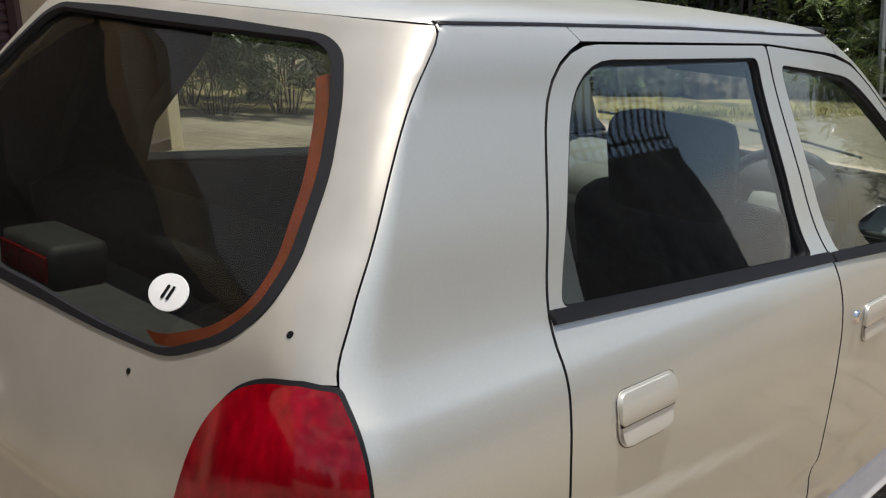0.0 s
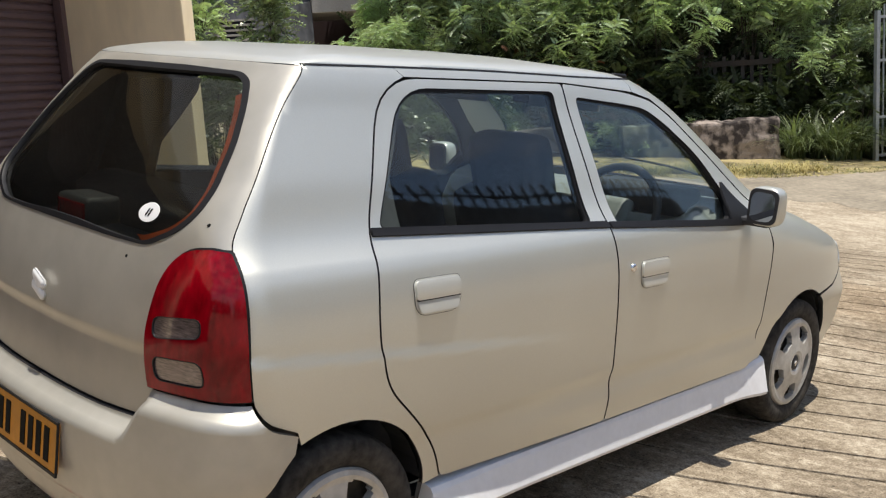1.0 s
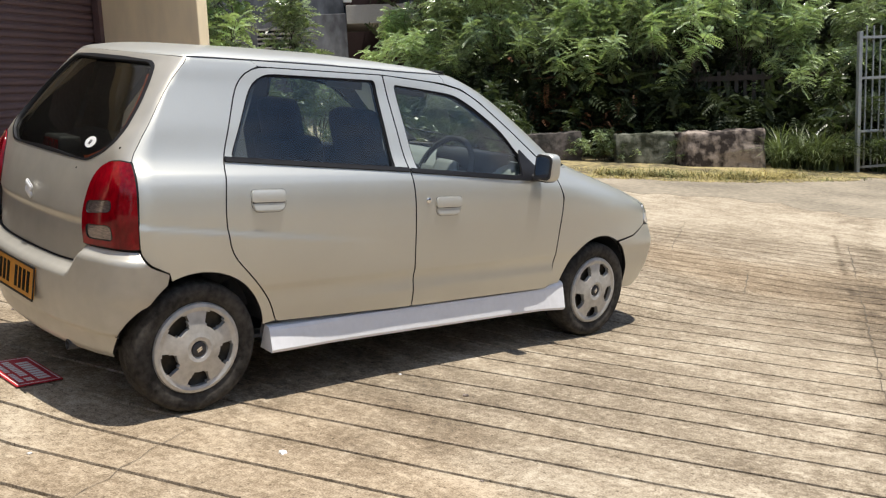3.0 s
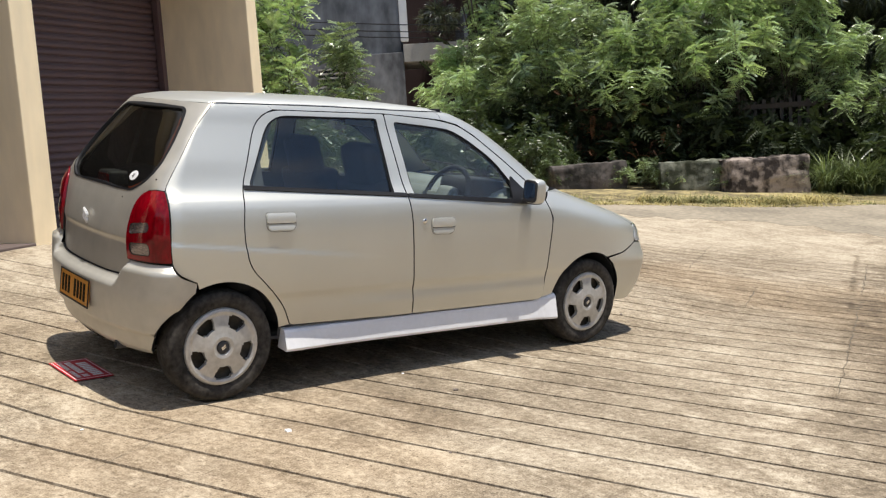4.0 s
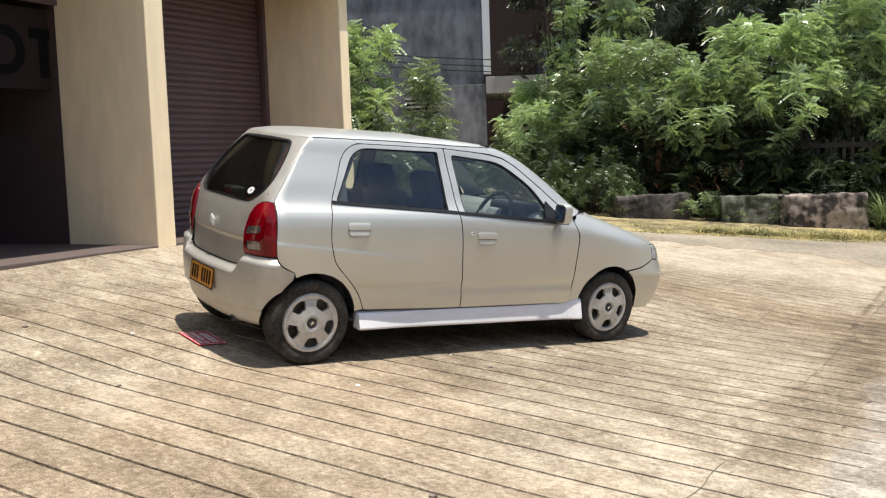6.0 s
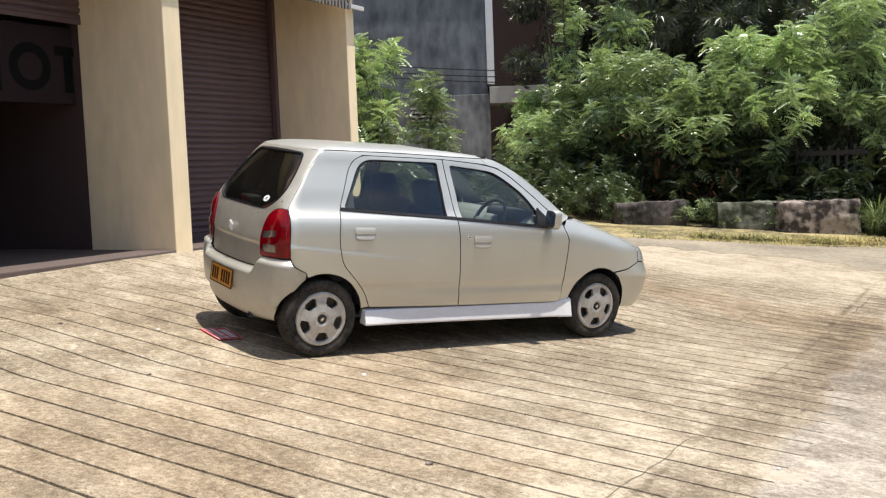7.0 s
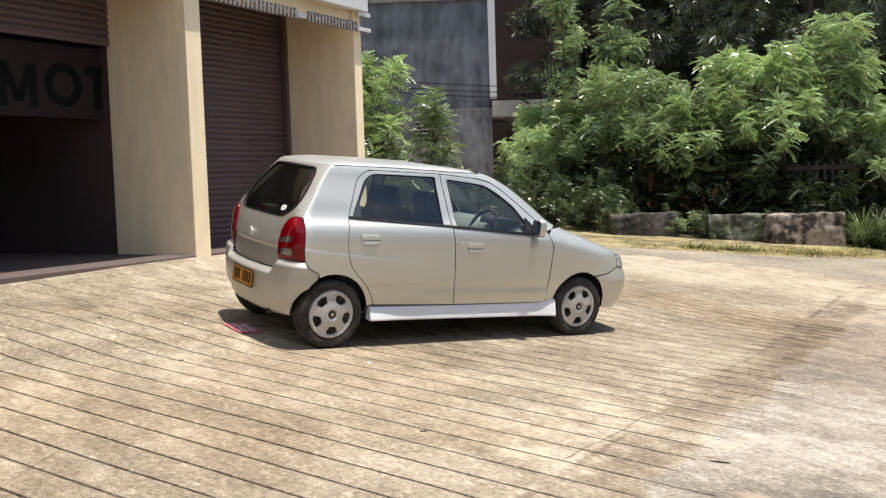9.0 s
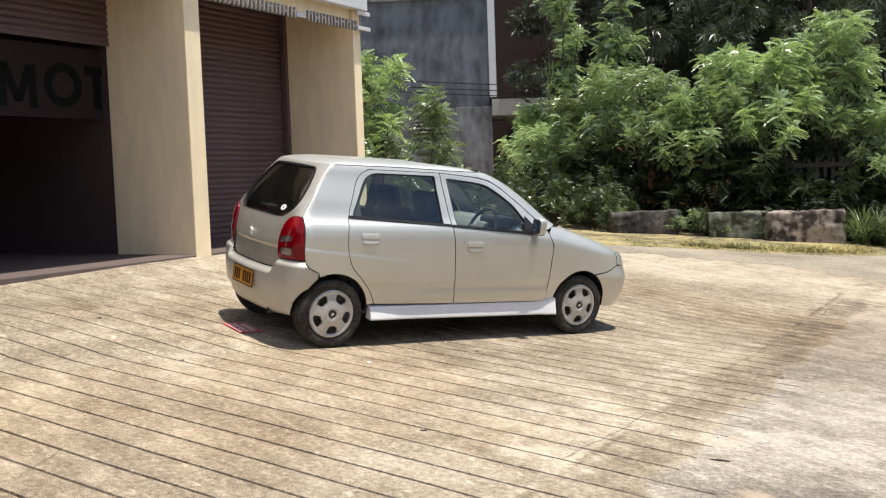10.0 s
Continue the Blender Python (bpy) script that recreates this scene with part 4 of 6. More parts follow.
# door mirrors
def mirror_unit(sg):
    root = new("door_mirror")
    root.parent = car
    bm = bmesh.new()
    bmesh.ops.create_uvsphere(bm, u_segments=28, v_segments=18, radius=1.0)
    for v in bm.verts:
        x, y, z = v.co
        p = [math.copysign(abs(c) ** 0.55, c) for c in (x, y, z)]
        v.co = Vector((p[0] * 0.058, max(-0.040, p[1] * (0.062 if p[1] < 0 else 0.034)), p[2] * 0.068))
    part("housing", bm, PAINT, root, "champagne mirror housing", True)
    for nm, k, y0, mt, lb in (("surround", 1.0, -0.044, PLASTIC, "black mirror surround"), ("mirror_pane", 0.82, -0.047, MIRROR, "mirror glass")):
        bm = bmesh.new()
        o = rounded([(-0.055 * k, -0.062 * k), (0.050 * k, -0.060 * k), (0.056 * k, 0.058 * k), (-0.050 * k, 0.063 * k)], 0.030)
        ring0, ring1 = [bm.verts.new((x, y0, z)) for x, z in o], [bm.verts.new((x, y0 + 0.006, z)) for x, z in o]
        bm.faces.new(ring0)
        for i in range(len(o)):
            j = (i + 1) % len(o)
            bm.faces.new((ring0[i], ring1[i], ring1[j], ring0[j]))
        bmesh.ops.recalc_face_normals(bm, faces=bm.faces)
        part(nm, bm, mt, root, lb)
    bm = bmesh.new()
    box(bm, (-0.14, -0.030, -0.074), (0.02, 0.040, -0.046), 0.012)
    part("stalk", bm, PLASTIC, root, "black mirror stalk")
    root.location = (sg * 0.786, 1.80, 0.945)
    if sg < 0:
        root.scale = (-1, 1, 1)
    return root


for sg in (1, -1):
    mirror_unit(sg)
both("mirror_base", rounded([(1.705, 0.884), (1.850, 0.866), (1.860, 0.905), (1.752, 1.015), (1.735, 0.975)], 0.015), SEAL, "black mirror base", step=0.02, lift=0.006, rim=0.01)


# cabin
def seat(name, x, y, width, headrests):
    root = new(name)
    root.parent = car
    bm = bmesh.new()
    box(bm, (x - width / 2, y, 0.36), (x + width / 2, y + 0.50, 0.52), 0.05)
    part("seat_cushion", bm, SEATCLOTH, root, "", True)
    bm = bmesh.new()
    m = Matrix.Translation((x, y + 0.04, 0.50)) @ Matrix.Rotation(radians(16), 4, "X")
    box(bm, (-width / 2, -0.13, -0.02), (width / 2, 0.02, 0.52), 0.05, m)
    part("seat_back", bm, SEATCLOTH, root, "", True)
    for hx in headrests:
        bm = bmesh.new()
        box(bm, (hx - 0.145, -0.125, 0.47), (hx + 0.145, -0.01, 0.715), 0.055, m)
        part("head_restraint", bm, SEATCLOTH, root, "", True)
    return root


seat("driver_seat", 0.335, 1.15, 0.48, (0,))
seat("passenger_seat", -0.335, 1.17, 0.48, (0,))
seat("rear_bench", 0.0, 0.18, 1.16, ())

bm = bmesh.new()
prof = [(1.66, 0.56), (1.62, 0.80), (1.68, 0.905), (1.80, 0.940), (2.03, 0.915), (2.03, 0.5)]
for x in (-0.63, 0.63):
    ring = [bm.verts.new((x, y, z)) for y, z in prof]
    bm.faces.new(ring)
bm.verts.ensure_lookup_table()
for i in range(len(prof)):
    j = (i + 1) % len(prof)
    bm.faces.new((bm.verts[i], bm.verts[j], bm.verts[j + len(prof)], bm.verts[i + len(prof)]))
bmesh.ops.bevel(bm, geom=list(bm.edges), offset=0.02, segments=2, affect="EDGES")
bmesh.ops.recalc_face_normals(bm, faces=bm.faces)
part("dashboard", bm, CABIN, car, "grey dashboard", True)
bm = bmesh.new()
box(bm, (0.14, 1.62, 0.875), (0.54, 1.80, 0.980), 0.04)
part("instrument_hood", bm, PLASTIC, car, "dark instrument hood", True)
for vx in (0.58, 0.06):
    bm = bmesh.new()
    box(bm, (vx - 0.05, 1.605, 0.80), (vx + 0.05, 1.63, 0.87), 0.006)
    for k in range(4):
        box(bm, (vx - 0.043, 1.598, 0.812 + 0.014 * k), (vx + 0.043, 1.606, 0.817 + 0.014 * k))
    part("air_vent", bm, PLASTIC, car, "slatted air vent")
sw = new("steering_wheel")
sw.parent = car
sw.matrix_local = Matrix.Translation((0.335, 1.525, 0.872)) @ Matrix.Rotation(radians(-24), 4, "X")
bm = bmesh.new()
tube(bm, [(0.180 * math.cos(2 * math.pi * i / 40), 0, 0.180 * math.sin(2 * math.pi * i / 40)) for i in range(40)], 0.015, 8, True)
part("steering_rim", bm, PLASTIC, sw, "", True)
bm = bmesh.new()
box(bm, (-0.075, -0.025, -0.065), (0.075, 0.03, 0.065), 0.03)
box(bm, (-0.17, -0.008, -0.02), (0.17, 0.012, 0.02), 0.006)
box(bm, (-0.02, -0.008, -0.17), (0.02, 0.012, 0.0), 0.006)
part("steering_hub", bm, CABIN, sw, "grey steering wheel hub", True)
bm = bmesh.new()
tube(bm, [(0, 0.02, 0), (0, 0.16, 0)], 0.035, 12)
part("steering_column", bm, PLASTIC, sw, "", True)
bm = bmesh.new()
box(bm, (-0.11, 1.455, 1.235), (0.11, 1.485, 1.295), 0.012)
part("rear_view_mirror", bm, PLASTIC, car, "dark inside mirror", True)
for sg in (1, -1):
    bm = bmesh.new()
    box(bm, (sg * 0.25 - 0.15, 1.30, 1.235), (sg * 0.25 + 0.15, 1.315, 1.315), 0.006)
    part("sun_visor", bm, CABIN, car, "light sun visor")

# tail details: plate, badge, sticker, screw holes, handle ledge, exhaust
plate = new("number_plate")
plate.parent = car
pc = rear_chart(0.0, 0.47)
plate.location = (0.03, pc.y - 0.0505, 0.448)
plate.rotation_euler = (radians(-4), 0, 0)
plate.scale = (0.80, 1, 1.3)
bm = bmesh.new()
box(bm, (-0.25, -0.004, -0.046), (0.25, 0.004, 0.046), 0.003)
part("plate_panel", bm, PLATE, plate, "yellow plate with dark frame")
bm = bmesh.new()
for lo, hi in (((-0.254, -0.006, -0.051), (0.254, 0.0, -0.0462)), ((-0.254, -0.006, 0.0462), (0.254, 0.0, 0.051)), ((-0.254, -0.006, -0.046), (-0.2502, 0.0, 0.046)), ((0.2502, -0.006, -0.046), (0.254, 0.0, 0.046))):
    box(bm, lo, hi)
part("plate_frame", bm, SEAL, plate, "black plate frame")
for x in (-0.20, -0.145, -0.09, 0.02, 0.075, 0.13, 0.185):
    bm = bmesh.new()
    box(bm, (x - 0.016, -0.006, -0.032), (x + 0.016, -0.0035, 0.032))
    part("bar", bm, INK, plate, "black bar")

# badge, sticker, screw holes, sealant
bm = bmesh.new()
bp = rear_chart(0.0, 0.787)
for a in (0, 180):
    box(bm, (-0.036, -0.010, 0.000), (0.030, 0.004, 0.027), 0.010, Matrix.Translation(bp + Vector((0, -0.010, 0))) @ Matrix.Rotation(radians(a + 24), 4, "Y"))
box(bm, (-0.026, -0.009, -0.016), (0.026, 0.003, 0.016), 0.008, Matrix.Translation(bp + Vector((0, -0.010, 0))) @ Matrix.Rotation(radians(-30), 4, "Y"))
part("badge", bm, STICKER, gate, "pale worn badge", True)
oval = [(0.346 + 0.036 * math.cos(2 * math.pi * k / 24), 1.012 + 0.021 * math.sin(2 * math.pi * k / 24)) for k in range(24)]
sticker = part("sticker", skin("sticker", rear_chart, oval, STICKER, step=0.012, lift=-0.007, rim=0.0008), STICKER, gate, "white oval sticker")
for du in (-0.006, 0.004):
    part("print_bar", skin("print_bar", rear_chart, [(0.344 + du, 1.004), (0.348 + du, 1.004), (0.352 + du, 1.020), (0.348 + du, 1.020)], INK, step=0.01, lift=-0.0055, rim=0.0005), INK, sticker, "dark printed bar")
for hs, hz in ((0.556, 1.009), (0.330, 0.911)):
    o = [(hs + 0.0035 * math.cos(2 * math.pi * k / 12), hz + 0.0035 * math.sin(2 * math.pi * k / 12)) for k in range(12)]
    part("screw_hole", skin("screw_hole", rear_chart, o, INK, step=0.004, lift=0.0012, rim=0.002), INK, gate, "small dark screw hole")
inset = grow(TAIL_WINDOW, -0.010)
deep = grow(TAIL_WINDOW, -0.036)
right_edge = [k for k, p in enumerate(inset) if p[0] > 0.30 and p[1] < 1.29 and (p[0] > 0.36 or p[1] < 1.0)]
band = [inset[k] for k in right_edge] + [deep[k] for k in right_edge[::-1]]
part("sealant", skin("sealant", rear_chart, band[::-1], ORANGE, step=0.02, lift=-0.014, rim=0.0), ORANGE, gate, "orange sealant along the glass edge")
bm = bmesh.new()
box(bm, (-0.10, -0.292, 0.930), (0.062, -0.200, 1.000), 0.014)
stop = part("stop_lamp", bm, PLASTIC, car, "dark high stop lamp behind the rear window", True)
bm = bmesh.new()
box(bm, (-0.090, -0.297, 0.945), (0.052, -0.2915, 0.985), 0.002)
part("stop_lens", bm, LAMP_RED, stop, "red lens")
bm = bmesh.new()
ap = side_right(1.36, 1.352)
box(bm, (-0.018, -0.035, -0.004), (0.018, 0.035, 0.012), 0.006, Matrix.Translation(ap + Vector((-0.02, 0, 0))))
part("aerial_base", bm, SEAL, car, "black aerial base", True)
# dark rubber strip and gap between tailgate and bumper
gap_right = [(0.28, 0.588), (0.43, 0.592), (0.462, 0.640), (0.490, 0.630), (0.466, 0.565), (0.43, 0.545), (0.28, 0.540)]
part("gate_seal", skin("gate_seal", rear_chart, mirrored(gap_right)[::-1], SEAL, step=0.03, lift=-0.012, rim=0), SEAL, car, "black rubber seal")
# windscreen wipers seen through the glass
for wx in (-0.25, 0.30):
    bm = bmesh.new()
    a, b = front_chart(wx, 0.945), front_chart(wx - 0.35, 1.0)
    tube(bm, [a + Vector((0, 0.02, 0.02)), a.lerp(b, 0.5) + Vector((0, 0.03, 0.02)), b + Vector((0, 0.02, 0.01))], 0.005, 6)
    part("wiper", bm, SEAL, car, "black wiper arm")
# exhaust
bm = bmesh.new()
lathe(bm, [(0.018, 0.0), (0.021, 0.0), (0.021, 0.35), (0.018, 0.35), (0.018, 0.0)], 16, Matrix.Translation((0.36, -0.37, 0.235)) @ Matrix.Rotation(math.pi / 2, 4, "Z"))
part("exhaust_pipe", bm, PLASTIC, car, "dull dark exhaust pipe", True)


# ---- ground ----
GROOVE = Vector((0.906, 0.423, 0)).normalized()         # the grooves run square to the building
ACROSS = Vector((-0.423, 0.906, 0)).normalized()
PITCH = 0.235                                           # grooves beyond the car; a little wider apart nearer


def ground_rise(x, y):
    """How far the ground lies above the ramp's own plane: higher beside the garage, and levelling out towards the road."""
    u = -0.5 * x + 0.86 * y
    r = 0.0 if u < 5 else 0.022 * (min(u, 22) - 5) * smooth_step(5, 9, u)
    if x < 0.75:
        r += 0.053 * min(0.75 - x, 5.4) * smooth_step(0.75, 0.25, x) * (1 - 0.7 * smooth_step(3.2, 7.5, y))
        along, out = -0.4907 * (x + 3.66) + 0.8713 * (y - 0.384), 0.8713 * (x + 3.66) + 0.4907 * (y - 0.384)
        r -= 0.06 * (1 - smooth_step(0.2, 1.8, out)) * (1 - smooth_step(-3.2, 0.2, along))
        if out < 0 and along < 3.6:
            r += 0.12 * out - (0.45 if out < -0.32 else 0.0)
    return r


def on_ground(x, y, dz=0.0):
    """A place on the ground, given in the ramp's frame, in the upright world."""
    return RAMP @ Vector((x, y, ground_rise(x, y) + dz))


def groove_end(b):
    return 3.55 - 0.05 * b + 0.13 * noise.noise(Vector((b * 0.8, 3.1, 0)))


def ground_mesh():
    b_lines = [(-400, 0), (-150, 0), (-60, 0), (-25, 0), (-14, 0), (-10, 0)]
    g = 0.164
    while g > -9.7:
        g -= 0.260 if g > -1.3 else 0.249 if g > -2.3 else 0.243
    while g < 6.9:
        gap = 0.243 if g < -2.4 else 0.249 if g < -1.5 else 0.260 if g < 0.1 else PITCH
        for off, dep in ((-0.0105, 0), (-0.0080, 1), (0.0075, 1), (0.0100, 0)):
            b_lines.append((g + off, dep * (0.65 + 0.5 * random.random())))
        b_lines += [(g + gap * 0.33, 0), (g + gap * 0.67, 0)]
        g += gap
    b_lines += [(b, 0) for b in np.arange(7.2, 24, 0.8)] + [(30, 0), (45, 0), (80, 0), (200, 0), (500, 0)]
    a_lines = [-500, -200, -80, -40, -25, -18] + sorted(list(np.arange(-14, 12.01, 0.26)) + [-4.315, -4.285]) + [14, 17, 22, 30, 50, 100, 250, 600]
    vs, fs_ = [], []
    for b, dep in b_lines:
        for a in a_lines:
            wob = 0.007 * noise.noise(Vector((a * 0.7, b * 3.0, 0.0))) if -10 < b < 8.3 else 0
            p = GROOVE * a + ACROSS * (b + wob)
            z = ground_rise(p.x, p.y) if max(abs(a), abs(b)) < 60 else 0.0
            if dep:
                z -= 0.016 * dep * (0.20 + 0.80 * smooth_step(-2.6, 0.0, a)) * smooth_step(groove_end(b) + 0.10, groove_end(b) - 0.22, a) * smooth_step(-0.2, 0.35, noise.noise(Vector((a * 0.55, b * 0.9, 7.0))) + 0.55)
            elif -10 < b < 8.3:
                z += 0.0025 * noise.noise(Vector((a * 2.1, b * 2.3, 1.0)))
            vs.append((p.x, p.y, z))
    n = len(a_lines)
    for i in range(len(b_lines) - 1):
        for j in range(n - 1):
            fs_.append((i * n + j, i * n + j + 1, (i + 1) * n + j + 1, (i + 1) * n + j))
    me = mesh_from("ground", vs, fs_, CONCRETE)
    me.materials.append(GROOVE_DIRT)
    slot = [1 if (b_lines[i][1] and b_lines[i + 1][1]) else 0 for i in range(len(b_lines) - 1) for j in range(n - 1)]
    for i in range(len(b_lines) - 1):
        if slot[i * (n - 1)]:
            for j in range(n - 1):
                p = vs[i * n + j]
                flat = ground_rise(p[0], p[1]) - p[2] < 0.003
                if flat:
                    slot[i * (n - 1) + j] = 0
    me.polygons.foreach_set("material_index", slot)
    return me


ground = part("ground", ground_mesh(), CONCRETE)
ground.matrix_world = RAMP
tagged(ground, "weathered sunlit concrete yard with straight grooves sloping to the road", "ground", kind="structure")


CRACKS = ((0.8, -0.08, 1.25, -0.77, 0.004), (2.35, -2.1, 3.0, -2.56, 0.004), (3.59, -0.14, 3.05, 0.95, 0.010), (2.20, 2.60, 0.72, 5.45, 0.012), (0.6, 5.7, -0.3, 7.4, 0.014), (-0.9, 5.36, -1.95, 7.1, 0.012), (0.49, 4.25, 0.0, 5.1, 0.012))


def crack(x0, y0, x1, y1, width, seed):
    """A thin broken line in the concrete."""
    rnd = random.Random(seed)
    n = max(3, int(math.hypot(x1 - x0, y1 - y0) / 0.09))
    d = Vector((x1 - x0, y1 - y0)).normalized()
    vs = []
    for k in range(n + 1):
        t = k / n
        off = rnd.uniform(-0.012, 0.012)
        w = width * rnd.uniform(0.35, 1.0) * (1 - 0.5 * abs(2 * t - 1))
        x, y = x0 + (x1 - x0) * t - d.y * off, y0 + (y1 - y0) * t + d.x * off
        for s in (-1, 1):
            px, py = x - d.y * w * s / 2, y + d.x * w * s / 2
            vs.append((px, py, ground_rise(px, py) + 0.0035))
    ob = part("crack", mesh_from("crack", vs, [(2 * k, 2 * k + 2, 2 * k + 3, 2 * k + 1) for k in range(n)], CRACK), CRACK, ground, "thin dark crack")
    return ob


for k, (x0, y0, x1, y1, w) in enumerate(CRACKS):
    crack(x0, y0, x1, y1, w, 50 + k)


def strip(name, mat, line, width, lift, label, category, edge=0.12, step=0.35, seed=1):
    """A sheet laid on the ground along a line, with a ragged edge."""
    rnd = random.Random(seed)
    vs, fs_ = [], []
    cols = 8
    pts = []
    for (x0, y0), (x1, y1) in zip(line, line[1:]):
        n = max(1, int(math.hypot(x1 - x0, y1 - y0) / step))
        pts += [(x0 + (x1 - x0) * i / n, y0 + (y1 - y0) * i / n) for i in range(n)]
    pts.append(line[-1])
    for i, (x, y) in enumerate(pts):
        a, b = pts[max(0, i - 1)], pts[min(len(pts) - 1, i + 1)]
        d = Vector((b[0] - a[0], b[1] - a[1])).normalized()
        nx, ny = -d.y, d.x
        jag = rnd.uniform(-edge, edge)
        for c in range(cols + 1):
            t = jag if c == 0 else jag + 0.05 if c == 1 else (c - 1) / (cols - 1) * width
            p = (x + nx * t, y + ny * t)
            vs.append((p[0], p[1], ground_rise(*p) + (lift if c else -0.03)))
    for i in range(len(pts) - 1):
        for c in range(cols):
            k = i * (cols + 1) + c
            fs_.append((k, k + cols + 1, k + cols + 2, k + 1))
    ob = part(name, mesh_from(name, vs, fs_, mat), mat)
    ob.matrix_world = RAMP
    return tagged(ob, label, category, kind="structure")


VERGE = [(-14.0, -3.5), (-8.2, 5.0), (-5.6, 8.74), (-5.1, 9.5), (-4.45, 10.25), (-3.95, 11.15), (-3.6, 12.2), (-3.4, 13.4), (-3.2, 15.5), (-2.5, 19.0), (3.0, 30.0)]
strip("road", ASPHALT, [(-14, -5.0), (-7.3, 4.6), (-4.6, 7.85), (-3.9, 8.5), (-3.0, 9.1), (-2.2, 9.42), (-1.3, 9.6), (1.5, 10.6), (6.0, 13.5), (14.0, 20.0)], 6.5, 0.006, "worn grey road beside the concrete yard", "road", 0.22, 0.22, 3)
strip("verge", DRY_SOIL, VERGE, 7.0, 0.014, "dry grassy verge at the road's edge", "ground", 0.18, 0.3, 4)

# ---- the garage building ----
TAN = Vector((-0.4907, 0.8713, 0)).normalized()           # along the front
OUT = Vector((0.8713, 0.4907, 0)).normalized()            # out of the front
FRONT = Matrix.Translation((-3.64, 0.415, 0.42)) @ Matrix(((TAN.x, OUT.x, 0, 0), (TAN.y, OUT.y, 0, 0), (0, 0, 1, 0), (0, 0, 0, 1)))
# in this frame: x along the front, y out of it, z up from the floor slab


def wall_box(name, lo, hi, mat, label, category="wall", bevel=0.012, kind="structure", m=None):
    bm = bmesh.new()
    box(bm, lo, hi, bevel)
    ob = part(name, bm, mat)
    ob.matrix_world = m or FRONT
    return tagged(ob, label, category, kind=kind)


wall_box("wall_fin_1", (0, -1.24, -0.3), (0.25, 0, 6), WALL, "cream painted cross wall between two garage bays")
wall_box("wall_fin_2", (3.40, -1.35, -0.5), (3.59, 0, 6), WALL, "cream painted end wall of the garage")
wall_box("wall_end", (3.40, -9.0, -0.7), (3.59, -1.354, 6), WALL, "cream painted end wall of the garage")
wall_box("wall_fin_3", (-4.2, -1.24, -0.3), (-3.98, 0, 6), WALL, "cream painted cross wall between two garage bays")
# inside surfaces carry the shade of the bay in their colour
wall_box("wall_back", (-9.0, -6.2, -0.3), (3.398, -6.0, 6), SHADE_WALL, "back wall inside the garage, coloured dark for its shade")
wall_box("wall_inner", (0.0, -6.0, -0.3), (0.25, -1.244, 6), SHADE_WALL, "partition inside the garage, coloured dark for its shade")
wall_box("wall_side", (-9.0, -6.0, -0.3), (-8.8, 0.0, 6), SHADE_WALL, "side wall inside the garage, coloured dark for its shade")
wall_box("floor", (-8.8, -6.0, -0.5), (3.398, -0.004, 0.0), SLAB, "red-brown garage floor slab, darkened for the shade of the bay", "floor", 0.01)
wall_box("ceiling", (-8.8, -6.0, 4.2), (3.398, -0.3, 4.4), SHADE_WALL, "garage ceiling coloured dark for its shade", "ceiling", 0.0)
wall_box("wall_fascia", (-9.0, -0.25, 3.00), (3.396, -0.05, 6), WALL, "cream fascia above the garage bays")


def shutter(x0, x1, y, z0, z1, label):
    root = thing("roller_shutter", label, "shutter", FRONT)
    bm = bmesh.new()
    prof = [(0.000, 0.000), (0.010, 0.006), (0.014, 0.020), (0.010, 0.044), (0.002, 0.056), (-0.008, 0.060), (-0.010, 0.076), (-0.016, 0.076), (-0.016, 0.0)]
    ends = [[bm.verts.new((x, py, pz)) for py, pz in prof] for x in (x0, x1)]
    for i in range(len(prof)):
        j = (i + 1) % len(prof)
        bm.faces.new((ends[0][i], ends[0][j], ends[1][j], ends[1][i]))
    bmesh.ops.recalc_face_normals(bm, faces=bm.faces)
    me = bpy.data.meshes.new("slat")
    bm.to_mesh(me)
    bm.free()
    me.materials.append(SHUTTER)
    z, k = z0, 0
    while z < z1:
        ob = new("slat", me)
        ob.parent = root
        ob.location = (0, y + 0.003 * math.sin(k * 1.7), z)
        z += 0.076
        k += 1
    bm = bmesh.new()
    box(bm, (x0, y - 0.02, z0 - 0.05), (x1, y + 0.018, z0 - 0.002), 0.004)
    part("bottom_bar", bm, SHUTTER, root)
    return root


shutter(0.252, 3.398, -1.27, 0.052, 4.1, "closed maroon roller shutter with narrow ribbed slats")
shutter(-3.98, 0.0, -1.20, 2.50, 4.1, "maroon roller shutter rolled up above an open bay")
for x0, x1 in ((3.33, 3.397), (0.253, 0.31)):
    wall_box("trim_guide", (x0, -1.245, 0.002), (x1, -1.165, 4.1), SHUTTER, "maroon shutter guide rail", "rail", 0.004)

# white sign box and its row of metal letters, told only as bars
sign = thing("sign_board", "white sign box with rails above the garage bay", "sign", FRONT)
bm = bmesh.new()
box(bm, (-3.9, 0.02, 3.18), (3.59, 0.14, 5.2), 0.01)
part("panel", bm, SIGN_WHITE, sign, "white sign panel")
for zz in (3.15, 2.935):
    bm = bmesh.new()
    box(bm, (3.39, 0.06, zz - 0.027), (3.71, 0.10, zz + 0.027), 0.004)
    part("bracket", bm, SIGN_WHITE, sign, "short metal bracket")
bm = bmesh.new()
box(bm, (3.50, 0.045, 2.86), (3.53, 0.055, 3.18), 0.0)
part("bracket", bm, LETTER, sign, "short metal bracket")
bm = bmesh.new()
box(bm, (2.00, 0.06, 2.915), (2.18, 0.075, 2.98), 0.003)
part("rail", bm, SIGN_WHITE, sign)
